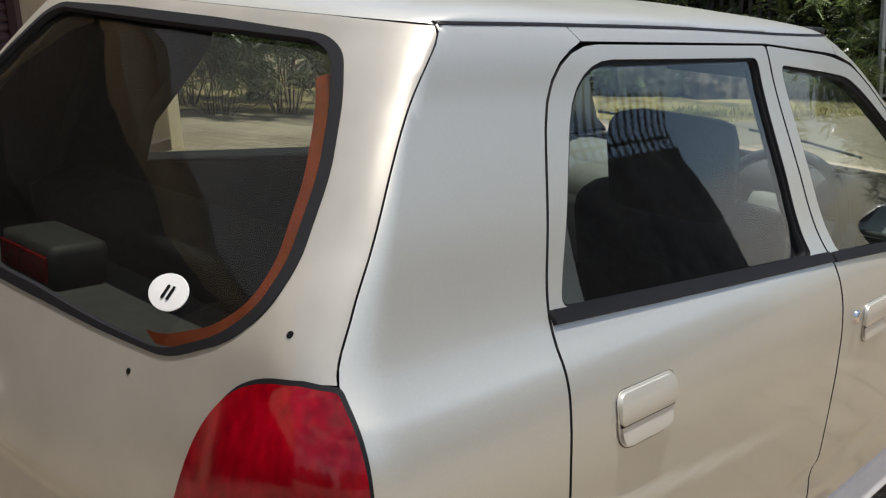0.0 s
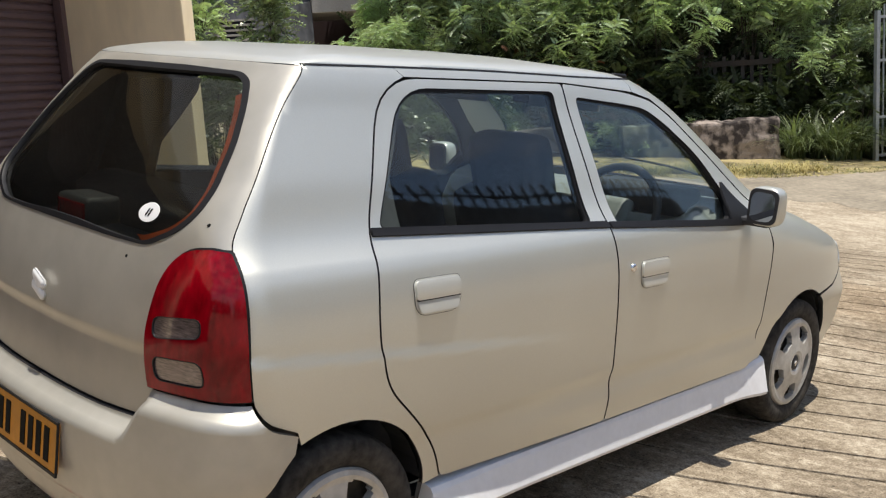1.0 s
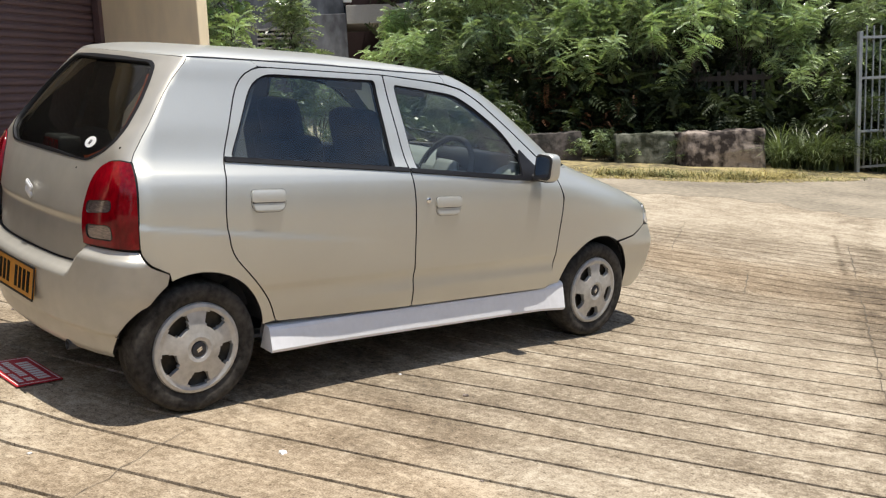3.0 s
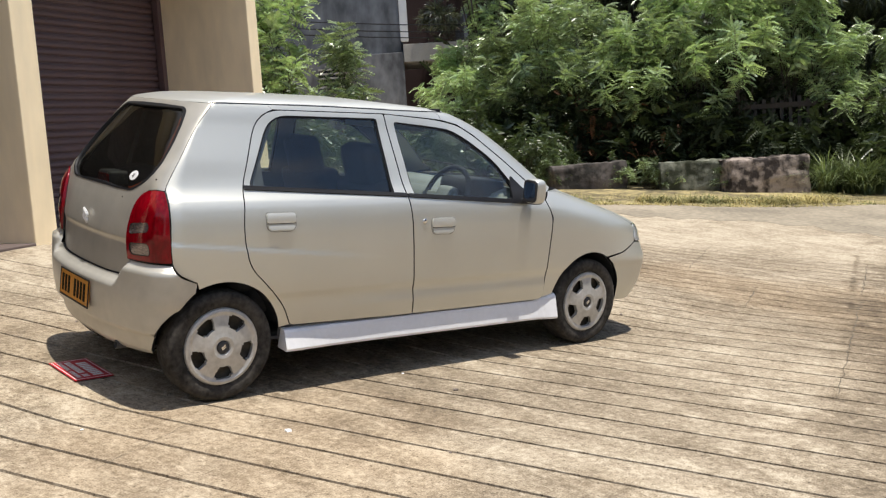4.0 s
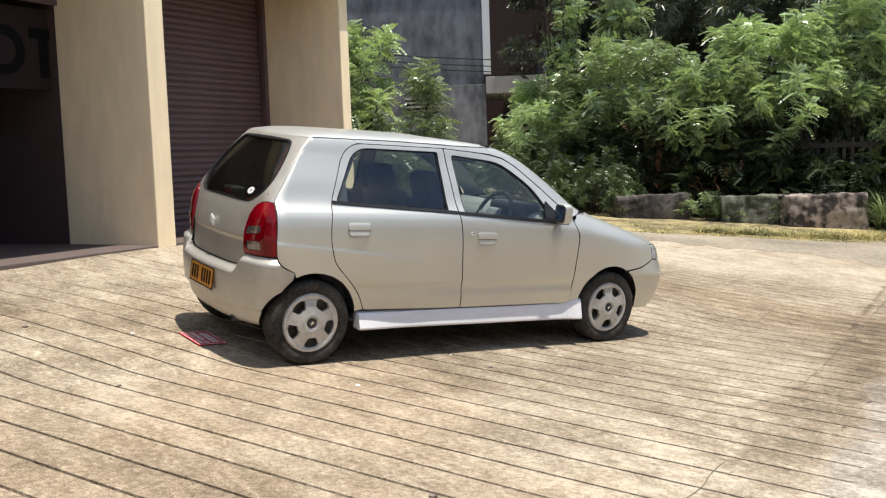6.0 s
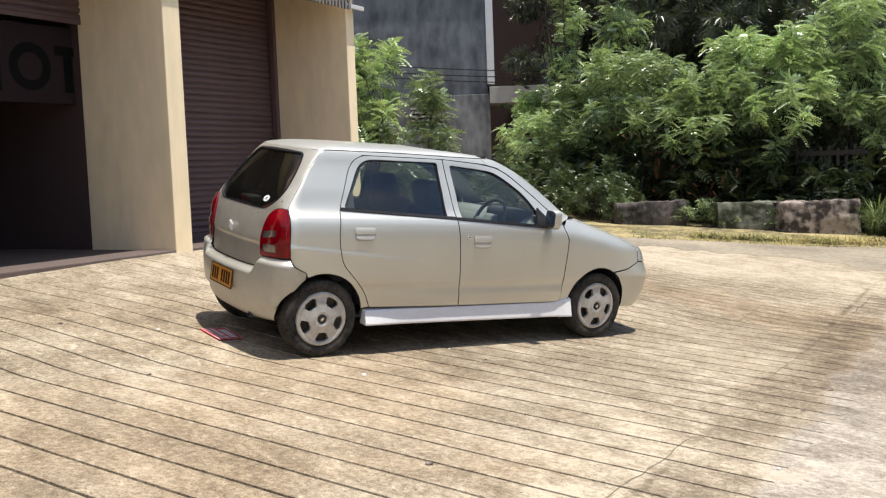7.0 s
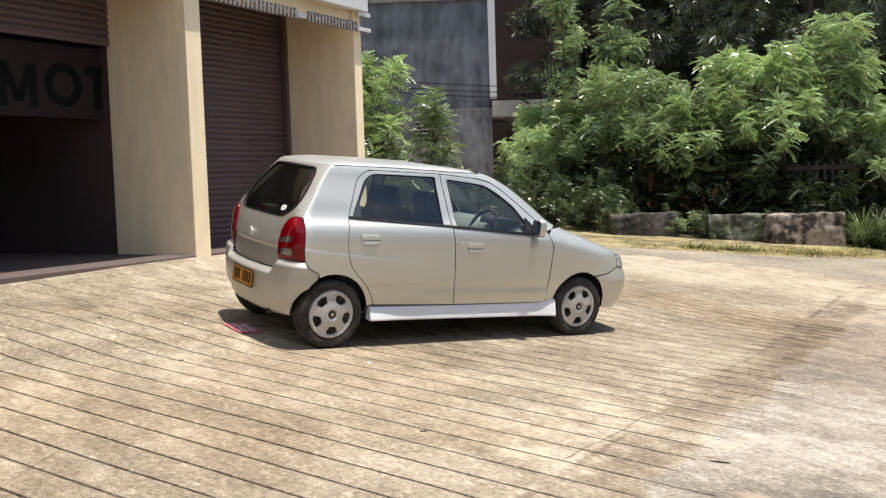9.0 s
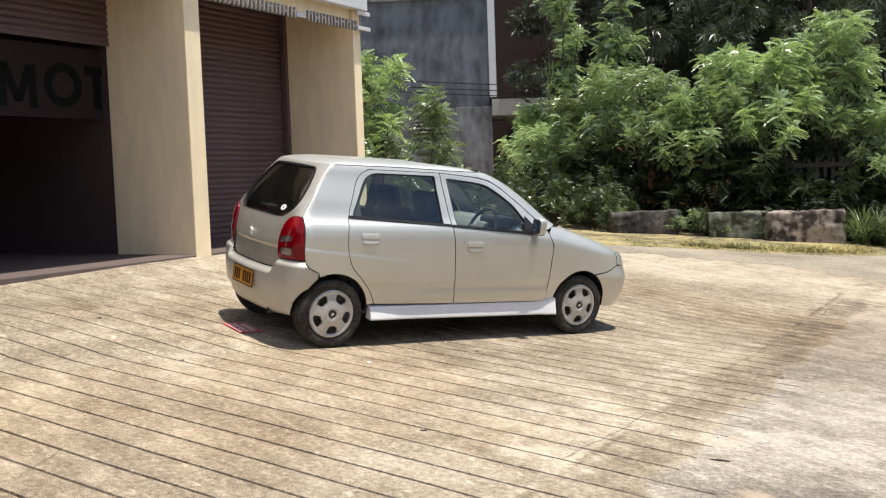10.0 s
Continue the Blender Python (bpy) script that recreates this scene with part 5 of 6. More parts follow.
for k in range(19):
    x = 0.262 + k * 0.158 if k < 11 else 2.21 + (k - 11) * 0.150
    bm = bmesh.new()
    box(bm, (x, 0.07, 2.885), (x + 0.030, 0.10, 3.020), 0.003)
    box(bm, (x + 0.076, 0.07, 2.885), (x + 0.106, 0.10, 3.020), 0.003)
    box(bm, (x + 0.0305, 0.072, 2.935 + 0.02 * (k % 3)), (x + 0.0755, 0.098, 2.965 + 0.02 * (k % 3)), 0.003)
    part("letter_bar", bm, LETTER, sign, "plain grey metal bars")
# dark board with big letters that hangs in the open bay
board = thing("hanging_board", "dark grey board with big black letters in the open bay", "sign", FRONT)
bm = bmesh.new()
box(bm, (-3.97, -1.37, 1.60), (-0.01, -1.33, 2.42), 0.006)
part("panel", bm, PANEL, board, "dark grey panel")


def stroke(bm, x0, z0, x1, z1, w):
    """A slanting bold stroke as a thin prism."""
    ring = [bm.verts.new((x, y, z)) for y in (-1.3295, -1.326) for x, z in ((x0 - w / 2, z0), (x0 + w / 2, z0), (x1 + w / 2, z1), (x1 - w / 2, z1))]
    for f in ((0, 1, 2, 3), (7, 6, 5, 4), (0, 4, 5, 1), (1, 5, 6, 2), (2, 6, 7, 3), (3, 7, 4, 0)):
        bm.faces.new([ring[k] for k in f])
    bmesh.ops.recalc_face_normals(bm, faces=bm.faces)


for ch, lines in (("m", ((-1.375, 1.70, -1.365, 2.17, 0.10), (-0.985, 1.70, -0.995, 2.17, 0.10), (-1.345, 2.168, -1.18, 1.76, 0.10), (-1.015, 2.168, -1.18, 1.76, 0.10))),
                  ("t", ((-0.09, 1.72, -0.09, 2.11, 0.11), (-0.09, 2.112, -0.09, 2.215, 0.34)))):
    bm = bmesh.new()
    for ln in lines:
        stroke(bm, *ln)
    part("letter", bm, INK, board, "big black letter")
bm = bmesh.new()
ring = [[bm.verts.new((-0.575 + rx * math.cos(2 * math.pi * k / 40), y, 1.975 + rz * math.sin(2 * math.pi * k / 40))) for k in range(40)] for y, rx, rz in ((-1.3295, 0.26, 0.25), (-1.326, 0.26, 0.25), (-1.326, 0.155, 0.145), (-1.3295, 0.155, 0.145))]
for a in range(4):
    for k in range(40):
        q = (k + 1) % 40
        bm.faces.new((ring[a][k], ring[a][q], ring[(a + 1) % 4][q], ring[(a + 1) % 4][k]))
bmesh.ops.recalc_face_normals(bm, faces=bm.faces)
part("letter", bm, INK, board, "big black letter")

# ---- the grey house ----
hv = Vector((-0.57, -0.82, 0)).normalized()
hn = Vector((hv.y, -hv.x, 0)) * -1
HOUSE = Matrix.Translation((-16.65, 13.72, -0.77)) @ Matrix(((hv.x, hn.x, 0, 0), (hv.y, hn.y, 0, 0), (0, 0, 1, 0), (0, 0, 0, 1)))
house = thing("grey_house", "unpainted grey plastered house with an open dark storey behind trees", "house", HOUSE)
# the shade of the recess is put into the colour of back_wall and balcony_post
for nm, lo, hi, mat, lb in (("lower_wall", (0.0, -0.25, -1.0), (9, 0, 4.02), GREYWALL, "grey plaster wall"), ("upper_wall", (0.05, -0.25, 4.02), (9, -0.06, 12), GREYBLUE, "bluish grey plaster wall"),
                            ("corner_strip", (-0.16, -0.2, 4.3), (0.05, -0.02, 12), SIGN_WHITE, "pale corner strip"), ("ledge", (0, -0.05, 7.2), (9, 0.03, 7.35), GREYWALL, ""),
                            ("balcony_slab", (-1.75, -3.2, 3.75), (-0.004, 0.02, 4.22), KERB2, "pale concrete balcony slab"), ("back_wall", (-7, -4.2, -1), (0, -4.0, 12), SHADE_WALL, "recessed wall coloured dark for its shade"),
                            ("balcony_post", (-1.7, -3.1, -1), (-1.4, -2.8, 3.74), SHADE_WALL, ""), ("side_wall", (-0.003, -4.0, -1), (0.05, -0.25, 12), GREYBLUE, ""), ("parapet", (-1.75, -3.2, 4.22), (-1.65, 0.0, 5.1), GREYBLUE, "")):
    bm = bmesh.new()
    box(bm, lo, hi, 0.015)
    part(nm, bm, mat, house, lb)


vent = new("louvre")
vent.parent = house
vent.location = (1.82, 0.0, 3.43)
bm = bmesh.new()
box(bm, (-0.45, 0.003, -0.26), (0.45, 0.02, 0.26))
part("backing", bm, SEAL, vent, "dark opening")
for k in range(5):
    bm = bmesh.new()
    box(bm, (-0.47, 0.022, -0.24 + k * 0.115), (0.47, 0.05, -0.19 + k * 0.115), 0.004)
    part("slat", bm, KERB2, vent, "pale slat")


# ---- plants ----
def fast_mesh(name, verts, quads, mat):
    me = bpy.data.meshes.new(name)
    me.vertices.add(len(verts))
    me.vertices.foreach_set("co", np.ascontiguousarray(verts, dtype=np.float32).ravel())
    me.loops.add(quads.size)
    me.loops.foreach_set("vertex_index", np.ascontiguousarray(quads, dtype=np.int32).ravel())
    me.polygons.add(len(quads))
    me.polygons.foreach_set("loop_start", np.arange(0, quads.size, quads.shape[1], dtype=np.int32))
    me.materials.append(mat)
    me.update(calc_edges=True)
    return me


def pinnate(pairs=9, long=0.22, wide=0.055, droop=0.55):
    """A leaf of many leaflets along +x, one unit long, arching down towards its end."""
    vs, qs = [], []
    for i in range(pairs):
        t = 0.16 + 0.84 * i / pairs
        drop = -droop * t * t
        ln = long * math.sin(math.pi * (0.22 + 0.66 * t)) + 0.03
        for sg in (1, -1):
            k = len(vs)
            fx = 0.09 + 0.05 * t
            vs += [(t, 0, drop), (t + fx * 0.45 + wide * 0.5, sg * ln * 0.52, drop + 0.012), (t + fx, sg * ln, drop - 0.075), (t + fx * 0.45 - wide * 0.5, sg * ln * 0.48, drop - 0.008)]
            qs.append((k, k + 1, k + 2, k + 3) if sg > 0 else (k, k + 3, k + 2, k + 1))
    k = len(vs)
    vs += [(0, 0.006, 0), (0.55, 0.005, -droop * 0.30), (1.0, 0, -droop), (0.55, -0.005, -droop * 0.30)]
    qs.append((k, k + 3, k + 2, k + 1))
    return np.array(vs), np.array(qs)


def bunch(count=7, width=0.16):
    """A tuft of long single leaves about +x."""
    vs, qs = [], []
    for i in range(count):
        a = 2 * math.pi * i / count
        d = Vector((0.75, 0.66 * math.cos(a), 0.66 * math.sin(a)))
        s = Vector((0, -math.sin(a), math.cos(a)))
        k = len(vs)
        for p in (Vector((0, 0, 0)), d * 0.5 + s * width, d - Vector((0, 0, 0.18)), d * 0.5 - s * width):
            vs.append(tuple(p))
        qs.append((k, k + 1, k + 2, k + 3))
    return np.array(vs), np.array(qs)


def scatter(template, pos, direction, size, rnd, sway=0.35):
    """Copies of a leaf template at many places, pointing many ways."""
    vs, qs = template
    n = len(pos)
    x = direction / np.linalg.norm(direction, axis=1)[:, None]
    up = np.tile((0.0, 0.0, 1.0), (n, 1)) + rnd.normal(0, sway, (n, 3))
    y = np.cross(up, x)
    y /= np.linalg.norm(y, axis=1)[:, None]
    z = np.cross(x, y)
    rot = np.stack((x, y, z), axis=2)
    out = np.einsum("nij,vj->nvi", rot, vs) * size[:, None, None] + pos[:, None, :]
    quads = (qs[None] + (np.arange(n) * len(vs))[:, None, None]).reshape(-1, 4)
    return out.reshape(-1, 3), quads


def shrub(name, label, category, seed, height, spread, shoots, per, size, template, mat, floor=0.42, leaders=3, group=""):
    """Thin stems from one root that end in leafy shoots; the leaves stand round each shoot in a spiral and arch outwards."""
    rnd = np.random.default_rng(seed)
    root = thing(name, label, category, Matrix(), group)
    bm = bmesh.new()
    pos, dirs, big = [], [], []
    for i in range(shoots + leaders):
        a = 2.4 * i + rnd.uniform(0, 0.9)
        lead = i >= shoots
        r = spread * (0.15 + 0.6 * rnd.random() if lead else math.sqrt((i + 0.5) / shoots))
        dome = 1 - (1 - floor) * (r / spread) ** 3.2
        z1 = height * dome * (rnd.uniform(0.94, 1.16) if lead else rnd.uniform(0.70, 0.92))
        if not lead and i % 5 == 0:
            z1 *= 0.86
        ln = (rnd.uniform(1.3, 1.8) if lead else rnd.uniform(0.9, 1.35)) * min(1.0, height / 3.5)
        tip = np.array((r * math.cos(a), r * math.sin(a), z1))
        lean = rnd.uniform(0.30, 0.9) * (0.6 if lead else 1)
        axis = np.array((math.cos(a) * lean, math.sin(a) * lean, 1.0))
        axis /= np.linalg.norm(axis)
        base = tip - axis * ln
        base[2] = max(base[2], 0.1)
        foot = Vector((0.10 * math.cos(a), 0.10 * math.sin(a), -0.1))
        b = Vector(base)
        tube(bm, [foot, foot.lerp(b, 0.5) + Vector((0, 0, 0.12)), b, Vector(tip)], [0.022 * height / 4, 0.015 * height / 4, 0.009, 0.004], 5)
        ref = np.cross(axis, (0.0, 0.0, 1.0) if abs(axis[2]) < 0.95 else (1.0, 0.0, 0.0))
        ref /= np.linalg.norm(ref)
        side = np.cross(axis, ref)
        bend = rnd.normal(0, 0.10, 3) * (1, 1, 0)
        m = int(per * (1.4 if lead else 1))
        for k in range(m):
            t = 0.50 + 0.50 * ((k + rnd.random()) / m) ** 0.8
            g = 2.4 * k + rnd.normal(0, 0.3)
            el = 0.05 + 0.65 * t ** 3 + rnd.normal(0, 0.14)
            d = (ref * math.cos(g) + side * math.sin(g)) * math.cos(el) + axis * math.sin(el)
            pos.append(base + axis * ln * t + bend * t * t)
            dirs.append(d)
            big.append(size * (1.1 - 0.42 * t) * rnd.uniform(0.8, 1.2))
    tagged(part("stem", bm, BARK, root, "", True), "thin brown stems", kind="stuff")
    v, q = scatter(template, np.array(pos), np.array(dirs), np.array(big), rnd, 0.42)
    part("crown", fast_mesh("crown", v, q, mat), mat, root)
    return root


def tree(name, label, seed, height, spread, clumps, per, size, template, mat, trunk_h=0.4):
    """A trunk with limbs that carry clumps of leaves with gaps between them."""
    rnd = np.random.default_rng(seed)
    root = thing(name, label, "tree")
    bm = bmesh.new()
    top = Vector((rnd.uniform(-0.3, 0.3), rnd.uniform(-0.3, 0.3), height * 0.8))
    tube(bm, [Vector((0, 0, -0.3)), top * 0.35 + Vector((0.1, 0.05, 0)), top * 0.7, top], [0.16, 0.13, 0.09, 0.04], 8)
    centres = []
    for i in range(clumps):
        a = rnd.uniform(0, 2 * math.pi)
        z = height * (trunk_h + (1 - trunk_h) * rnd.random())
        r = spread * math.sqrt(rnd.random()) * (1.0 - 0.5 * abs(z / height - 0.65))
        c = Vector((r * math.cos(a), r * math.sin(a), z))
        centres.append(c)
        if i % 3 == 0:
            s = top * min(0.95, z / height * 0.75)
            tube(bm, [s, s.lerp(c, 0.5) + Vector((0, 0, 0.1)), c], [0.05, 0.035, 0.012], 5)
    part("trunk", bm, BARK, root, "", True)
    pos, dirs = [], []
    for c in centres:
        rad = rnd.uniform(0.45, 0.95)
        d = rnd.normal(0, 1, (per, 3))
        d /= np.linalg.norm(d, axis=1)[:, None]
        pos.append(np.array(c) + d * (rad * rnd.uniform(0.45, 1.0, per))[:, None] * (1, 1, 0.75))
        dirs.append(d + (0, 0, -0.25))
    pos, dirs = np.concatenate(pos), np.concatenate(dirs)
    v, q = scatter(template, pos, dirs, size * rnd.uniform(0.6, 1.25, len(pos)), rnd)
    part("crown", fast_mesh("crown", v, q, mat), mat, root)
    return root


PIN, PIN_SLIM, TUFT = pinnate(8, 0.25, 0.13, 0.70), pinnate(6, 0.26, 0.16, 0.55), bunch(7, 0.07)


def stand(ob, x, y, turn=0.0, scale=1.0, dz=0.0):
    ob.matrix_world = Matrix.Translation(on_ground(x, y, dz)) @ Matrix.Rotation(radians(turn), 4, "Z") @ Matrix.Diagonal((scale, scale, scale, 1))
    return ob


def copy_at(ob, x, y, turn, scale=1.0, dz=0.0):
    c = copy_thing(ob, Matrix.Translation(on_ground(x, y, dz)) @ Matrix.Rotation(radians(turn), 4, "Z"))
    c.scale = (scale, scale, scale)
    return c


# sunlit shrubs along the verge
HEDGE = "shrubs along the verge"
sh = [shrub("leafy_shrub", "tall bright green shrub with feathery arching leaves on the verge", "shrub", 11 + k, 4.5, 1.45, 13, 26, 0.47, PIN, LEAF, 0.74, 7, HEDGE) for k in range(3)]
spots = [(-10.75, 10.75, 0, 0.46), (-10.45, 11.5, 80, 0.63), (-9.53, 11.9, 150, 0.71), (-8.9, 12.6, 210, 0.73), (-8.1, 12.8, 300, 0.68), (-7.52, 13.4, 40, 0.70),
         (-7.35, 14.1, 120, 0.84), (-6.85, 14.6, 200, 0.90), (-5.55, 16.0, 260, 0.62), (-4.7, 17.0, 20, 0.66), (-4.36, 18.1, 40, 0.80), (-3.5, 19.1, 120, 0.95), (-2.54, 20.3, 260, 1.05), (-12.6, 12.0, 200, 0.60)]
for k, (x, y, a, sc) in enumerate(spots):
    if k < 3:
        stand(sh[k], x, y, a, sc)
    else:
        copy_at(sh[k % 3], x, y, a, sc)
low = shrub("low_shrub", "low bush before the broken wall, its green darkened for shade", "shrub", 40, 1.4, 0.8, 22, 16, 0.27, PIN_SLIM, LEAF_LOW_SHADE, 0.3, 2, "low bushes")
# some of these are added to darken the verge where shadow falls
lows = [(-8.84, 11.32, 0, 0.8), (-7.51, 11.65, 60, 0.42), (-6.89, 12.04, 120, 0.36), (-10.18, 10.94, 180, 1.1), (-4.45, 15.71, 30, 1.1), (-4.07, 16.48, 200, 1.2), (-11.33, 11.32, 90, 1.2), (-6.12, 12.99, 220, 0.40), (-7.5, 5.3, 15, 0.85), (-7.6, 6.3, 75, 0.9), (-7.4, 7.4, 140, 0.8), (-8.6, 5.6, 260, 1.0), (-7.98, 10.56, 310, 0.45), (-9.23, 9.98, 190, 0.6), (-8.5, 10.4, 20, 0.7), (-9.7, 10.3, 130, 0.9), (-8.9, 11.0, 250, 0.8), (-10.6, 9.7, 80, 0.9)]
for k, (x, y, a, sc) in enumerate(lows):
    stand(low, x, y, a, sc) if k == 0 else copy_at(low, x, y, a, sc)
weed = shrub("weed", "small bright green weed growing before the broken wall", "weed", 45, 0.8, 0.42, 9, 9, 0.22, PIN_SLIM, LEAF, 0.5, 2, "weeds")
for k, (x, y, a, sc) in enumerate(((-7.05, 11.95, 0, 0.7), (-6.75, 12.35, 80, 0.6), (-7.25, 11.65, 160, 0.5), (-8.35, 10.9, 300, 0.7), (-5.45, 14.35, 40, 0.5))):
    stand(weed, x, y, a, sc) if k == 0 else copy_at(weed, x, y, a, sc)
# saplings beside the garage
sap = shrub("sapling", "young tree with long feathery leaves beside the garage wall", "sapling", 61, 3.5, 0.75, 16, 22, 0.42, PIN_SLIM, LEAF, 0.30, 2, "saplings")
for k, (x, y, a, sc) in enumerate(((-9.9, 6.2, 0, 1.0), (-9.0, 6.9, 120, 0.80), (-10.4, 6.0, 200, 0.95))):
    stand(sap, x, y, a, sc) if k == 0 else copy_at(sap, x, y, a, sc)
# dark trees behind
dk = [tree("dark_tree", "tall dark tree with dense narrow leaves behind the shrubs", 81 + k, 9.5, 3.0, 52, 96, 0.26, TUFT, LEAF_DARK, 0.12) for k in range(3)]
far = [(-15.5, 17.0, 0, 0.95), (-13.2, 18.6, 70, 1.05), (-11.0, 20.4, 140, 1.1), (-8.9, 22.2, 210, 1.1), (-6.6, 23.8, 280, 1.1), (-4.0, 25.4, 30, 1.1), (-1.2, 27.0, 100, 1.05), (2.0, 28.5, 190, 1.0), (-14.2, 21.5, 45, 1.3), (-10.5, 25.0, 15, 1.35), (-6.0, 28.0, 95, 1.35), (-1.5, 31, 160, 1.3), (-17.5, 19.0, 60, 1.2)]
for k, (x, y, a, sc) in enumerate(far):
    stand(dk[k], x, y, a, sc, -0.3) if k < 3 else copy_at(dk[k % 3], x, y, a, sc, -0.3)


# climber on a bare trunk beside the grey house
climb = shrub("climber", "bright green climber hanging down a tall bare trunk", "climber", 71, 7.6, 0.55, 40, 22, 0.34, PIN_SLIM, LEAF, 0.25, 2)
stand(climb, -11.6, 12.3, 30)
stand(shrub("leafy_shrub", "broad bright green shrub above the dark undergrowth", "shrub", 72, 5.1, 0.8, 14, 20, 0.5, PIN, LEAF, 0.72, 2, HEDGE), -11.09, 13.6, 10)


plume = shrub("leafy_shrub", "slender bright green shrub of upright feathery plumes", "shrub", 75, 4.5, 0.75, 5, 26, 0.47, PIN, LEAF, 0.80, 5, HEDGE)
stand(plume, -6.35, 15.5, 60, 1.0)
copy_at(plume, -5.95, 15.8, 170, 0.84)
copy_at(plume, -7.9, 13.9, 280, 0.82)


# woodland that closes the view behind the trees
def woods(name, label, line, height, count, mat, size, seed, loose=0.7, template=TUFT):
    rnd = np.random.default_rng(seed)
    pts = []
    for _ in range(count):
        k = rnd.integers(len(line) - 1)
        t = rnd.random()
        x = line[k][0] + (line[k + 1][0] - line[k][0]) * t + rnd.normal(0, loose)
        y = line[k][1] + (line[k + 1][1] - line[k][1]) * t + rnd.normal(0, loose)
        w = on_ground(x, y)
        pts.append((w.x, w.y, w.z + height * rnd.random() * (0.8 + 0.2 * math.sin(x * 1.3))))
    pos = np.array(pts)
    d = rnd.normal(0, 1, (count, 3)) + (0.3, -0.5, 0.2)
    v, q = scatter(template, pos, d, size * rnd.uniform(0.6, 1.3, count), rnd)
    ob = part(name, fast_mesh(name, v, q, mat), mat)
    return tagged(ob, label, "woods", kind="stuff")


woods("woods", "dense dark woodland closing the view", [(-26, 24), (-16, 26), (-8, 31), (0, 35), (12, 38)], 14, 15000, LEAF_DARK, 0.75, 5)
# two bands of undergrowth whose dark colour stands for the shade under the shrubs
woods("woods", "undergrowth behind the verge shrubs, coloured dark for their shade", [(-12.09, 13.42), (-8.84, 14.76), (-6.55, 16.67), (-3.5, 19.92), (0.32, 23.74)], 3.4, 5200, LEAF_SHADE, 0.42, 6, 0.7, PIN_SLIM)
woods("woods", "leafy undergrowth between the stems, coloured dark for the shade there", [(-10.66, 11.22), (-8.56, 12.37), (-7.22, 13.42), (-6.27, 14.76), (-5.12, 16.48), (-3.88, 18.39)], 2.1, 3800, LEAF_SHADE, 0.34, 7, 0.35, PIN_SLIM)


woods("dry_leaves", "hanging dry brown leaves under the shrubs", [(-9.0, 12.2), (-8.2, 12.5), (-7.3, 13.3)], 2.0, 260, DRY_LEAF, 0.20, 8, 0.3, PIN_SLIM)


# grass: arching clump beside the gate, dry tufts on the verge
def grass(name, label, category, centres, blades, length, width, mat, seed, arch=0.8, kind=""):
    rnd = np.random.default_rng(seed)
    vs, qs = [], []
    for c in centres:
        for _ in range(blades):
            a = rnd.uniform(0, 2 * math.pi)
            ln = length * rnd.uniform(0.5, 1.1)
            d = Vector((math.cos(a), math.sin(a), 0))
            s = Vector((-d.y, d.x, 0)) * width * 0.5
            b = Vector(c) + Vector((rnd.normal(0, 0.06), rnd.normal(0, 0.06), -0.02))
            lean = arch * rnd.uniform(0.4, 1.1)
            k = len(vs)
            for i in range(5):
                t = i / 4
                p = b + d * (ln * lean * t * t * 0.75) + Vector((0, 0, ln * (t - 0.45 * lean * t * t)))
                w = s * (1 - t) ** 0.7
                vs += [tuple(p - w), tuple(p + w)]
            qs += [(k + 2 * i, k + 2 * i + 1, k + 2 * i + 3, k + 2 * i + 2) for i in range(4)]
    ob = part(name, fast_mesh(name, np.array(vs), np.array(qs), mat), mat)
    return tagged(ob, label, category, kind=kind)


for k, (x, y) in enumerate(((-4.95, 14.45), (-4.75, 14.75), (-4.55, 15.04), (-4.36, 15.25), (-4.30, 15.71), (-3.88, 16), (-4.93, 15.1), (-4.74, 15.62), (-5.2, 14.9), (-4.45, 14.75))):
    grass("long_grass", "clump of long arching green grass beside the gate", "grass", [tuple(on_ground(x, y))], 170, 1.25, 0.024, GREEN_BLADE, 20 + k, 1.6)
gr = random.Random(4)
tufts = []
for _ in range(760):
    t = gr.uniform(1.3, 7.6)
    (x0, y0), (x1, y1) = VERGE[int(t)], VERGE[int(t) + 1]
    if noise.noise(Vector((t * 2.3, 4.0, 0))) < gr.uniform(-0.45, 0.35):
        continue
    w = gr.uniform(-0.05, 1.0) ** 2 * 1.7
    tufts.append(tuple(on_ground(x0 + (x1 - x0) * (t % 1) - 0.85 * w, y0 + (y1 - y0) * (t % 1) + 0.45 * w)))
straw = []
for _ in range(90):
    t = gr.uniform(3.2, 6.6)
    (x0, y0), (x1, y1) = VERGE[int(t)], VERGE[int(t) + 1]
    w = gr.uniform(0.25, 0.8)
    straw.append(tuple(on_ground(x0 + (x1 - x0) * (t % 1) - 0.85 * w, y0 + (y1 - y0) * (t % 1) + 0.45 * w)))
grass("straw_tufts", "longer straw-coloured tufts at the foot of the broken wall", "grass", straw, 26, 0.30, 0.012, GRASSY, 33, 1.7, "stuff")
grass("verge_grass", "dry yellowish grass along the road's edge", "grass", tufts, 12, 0.11, 0.011, GRASSY, 31, 1.25, "stuff")


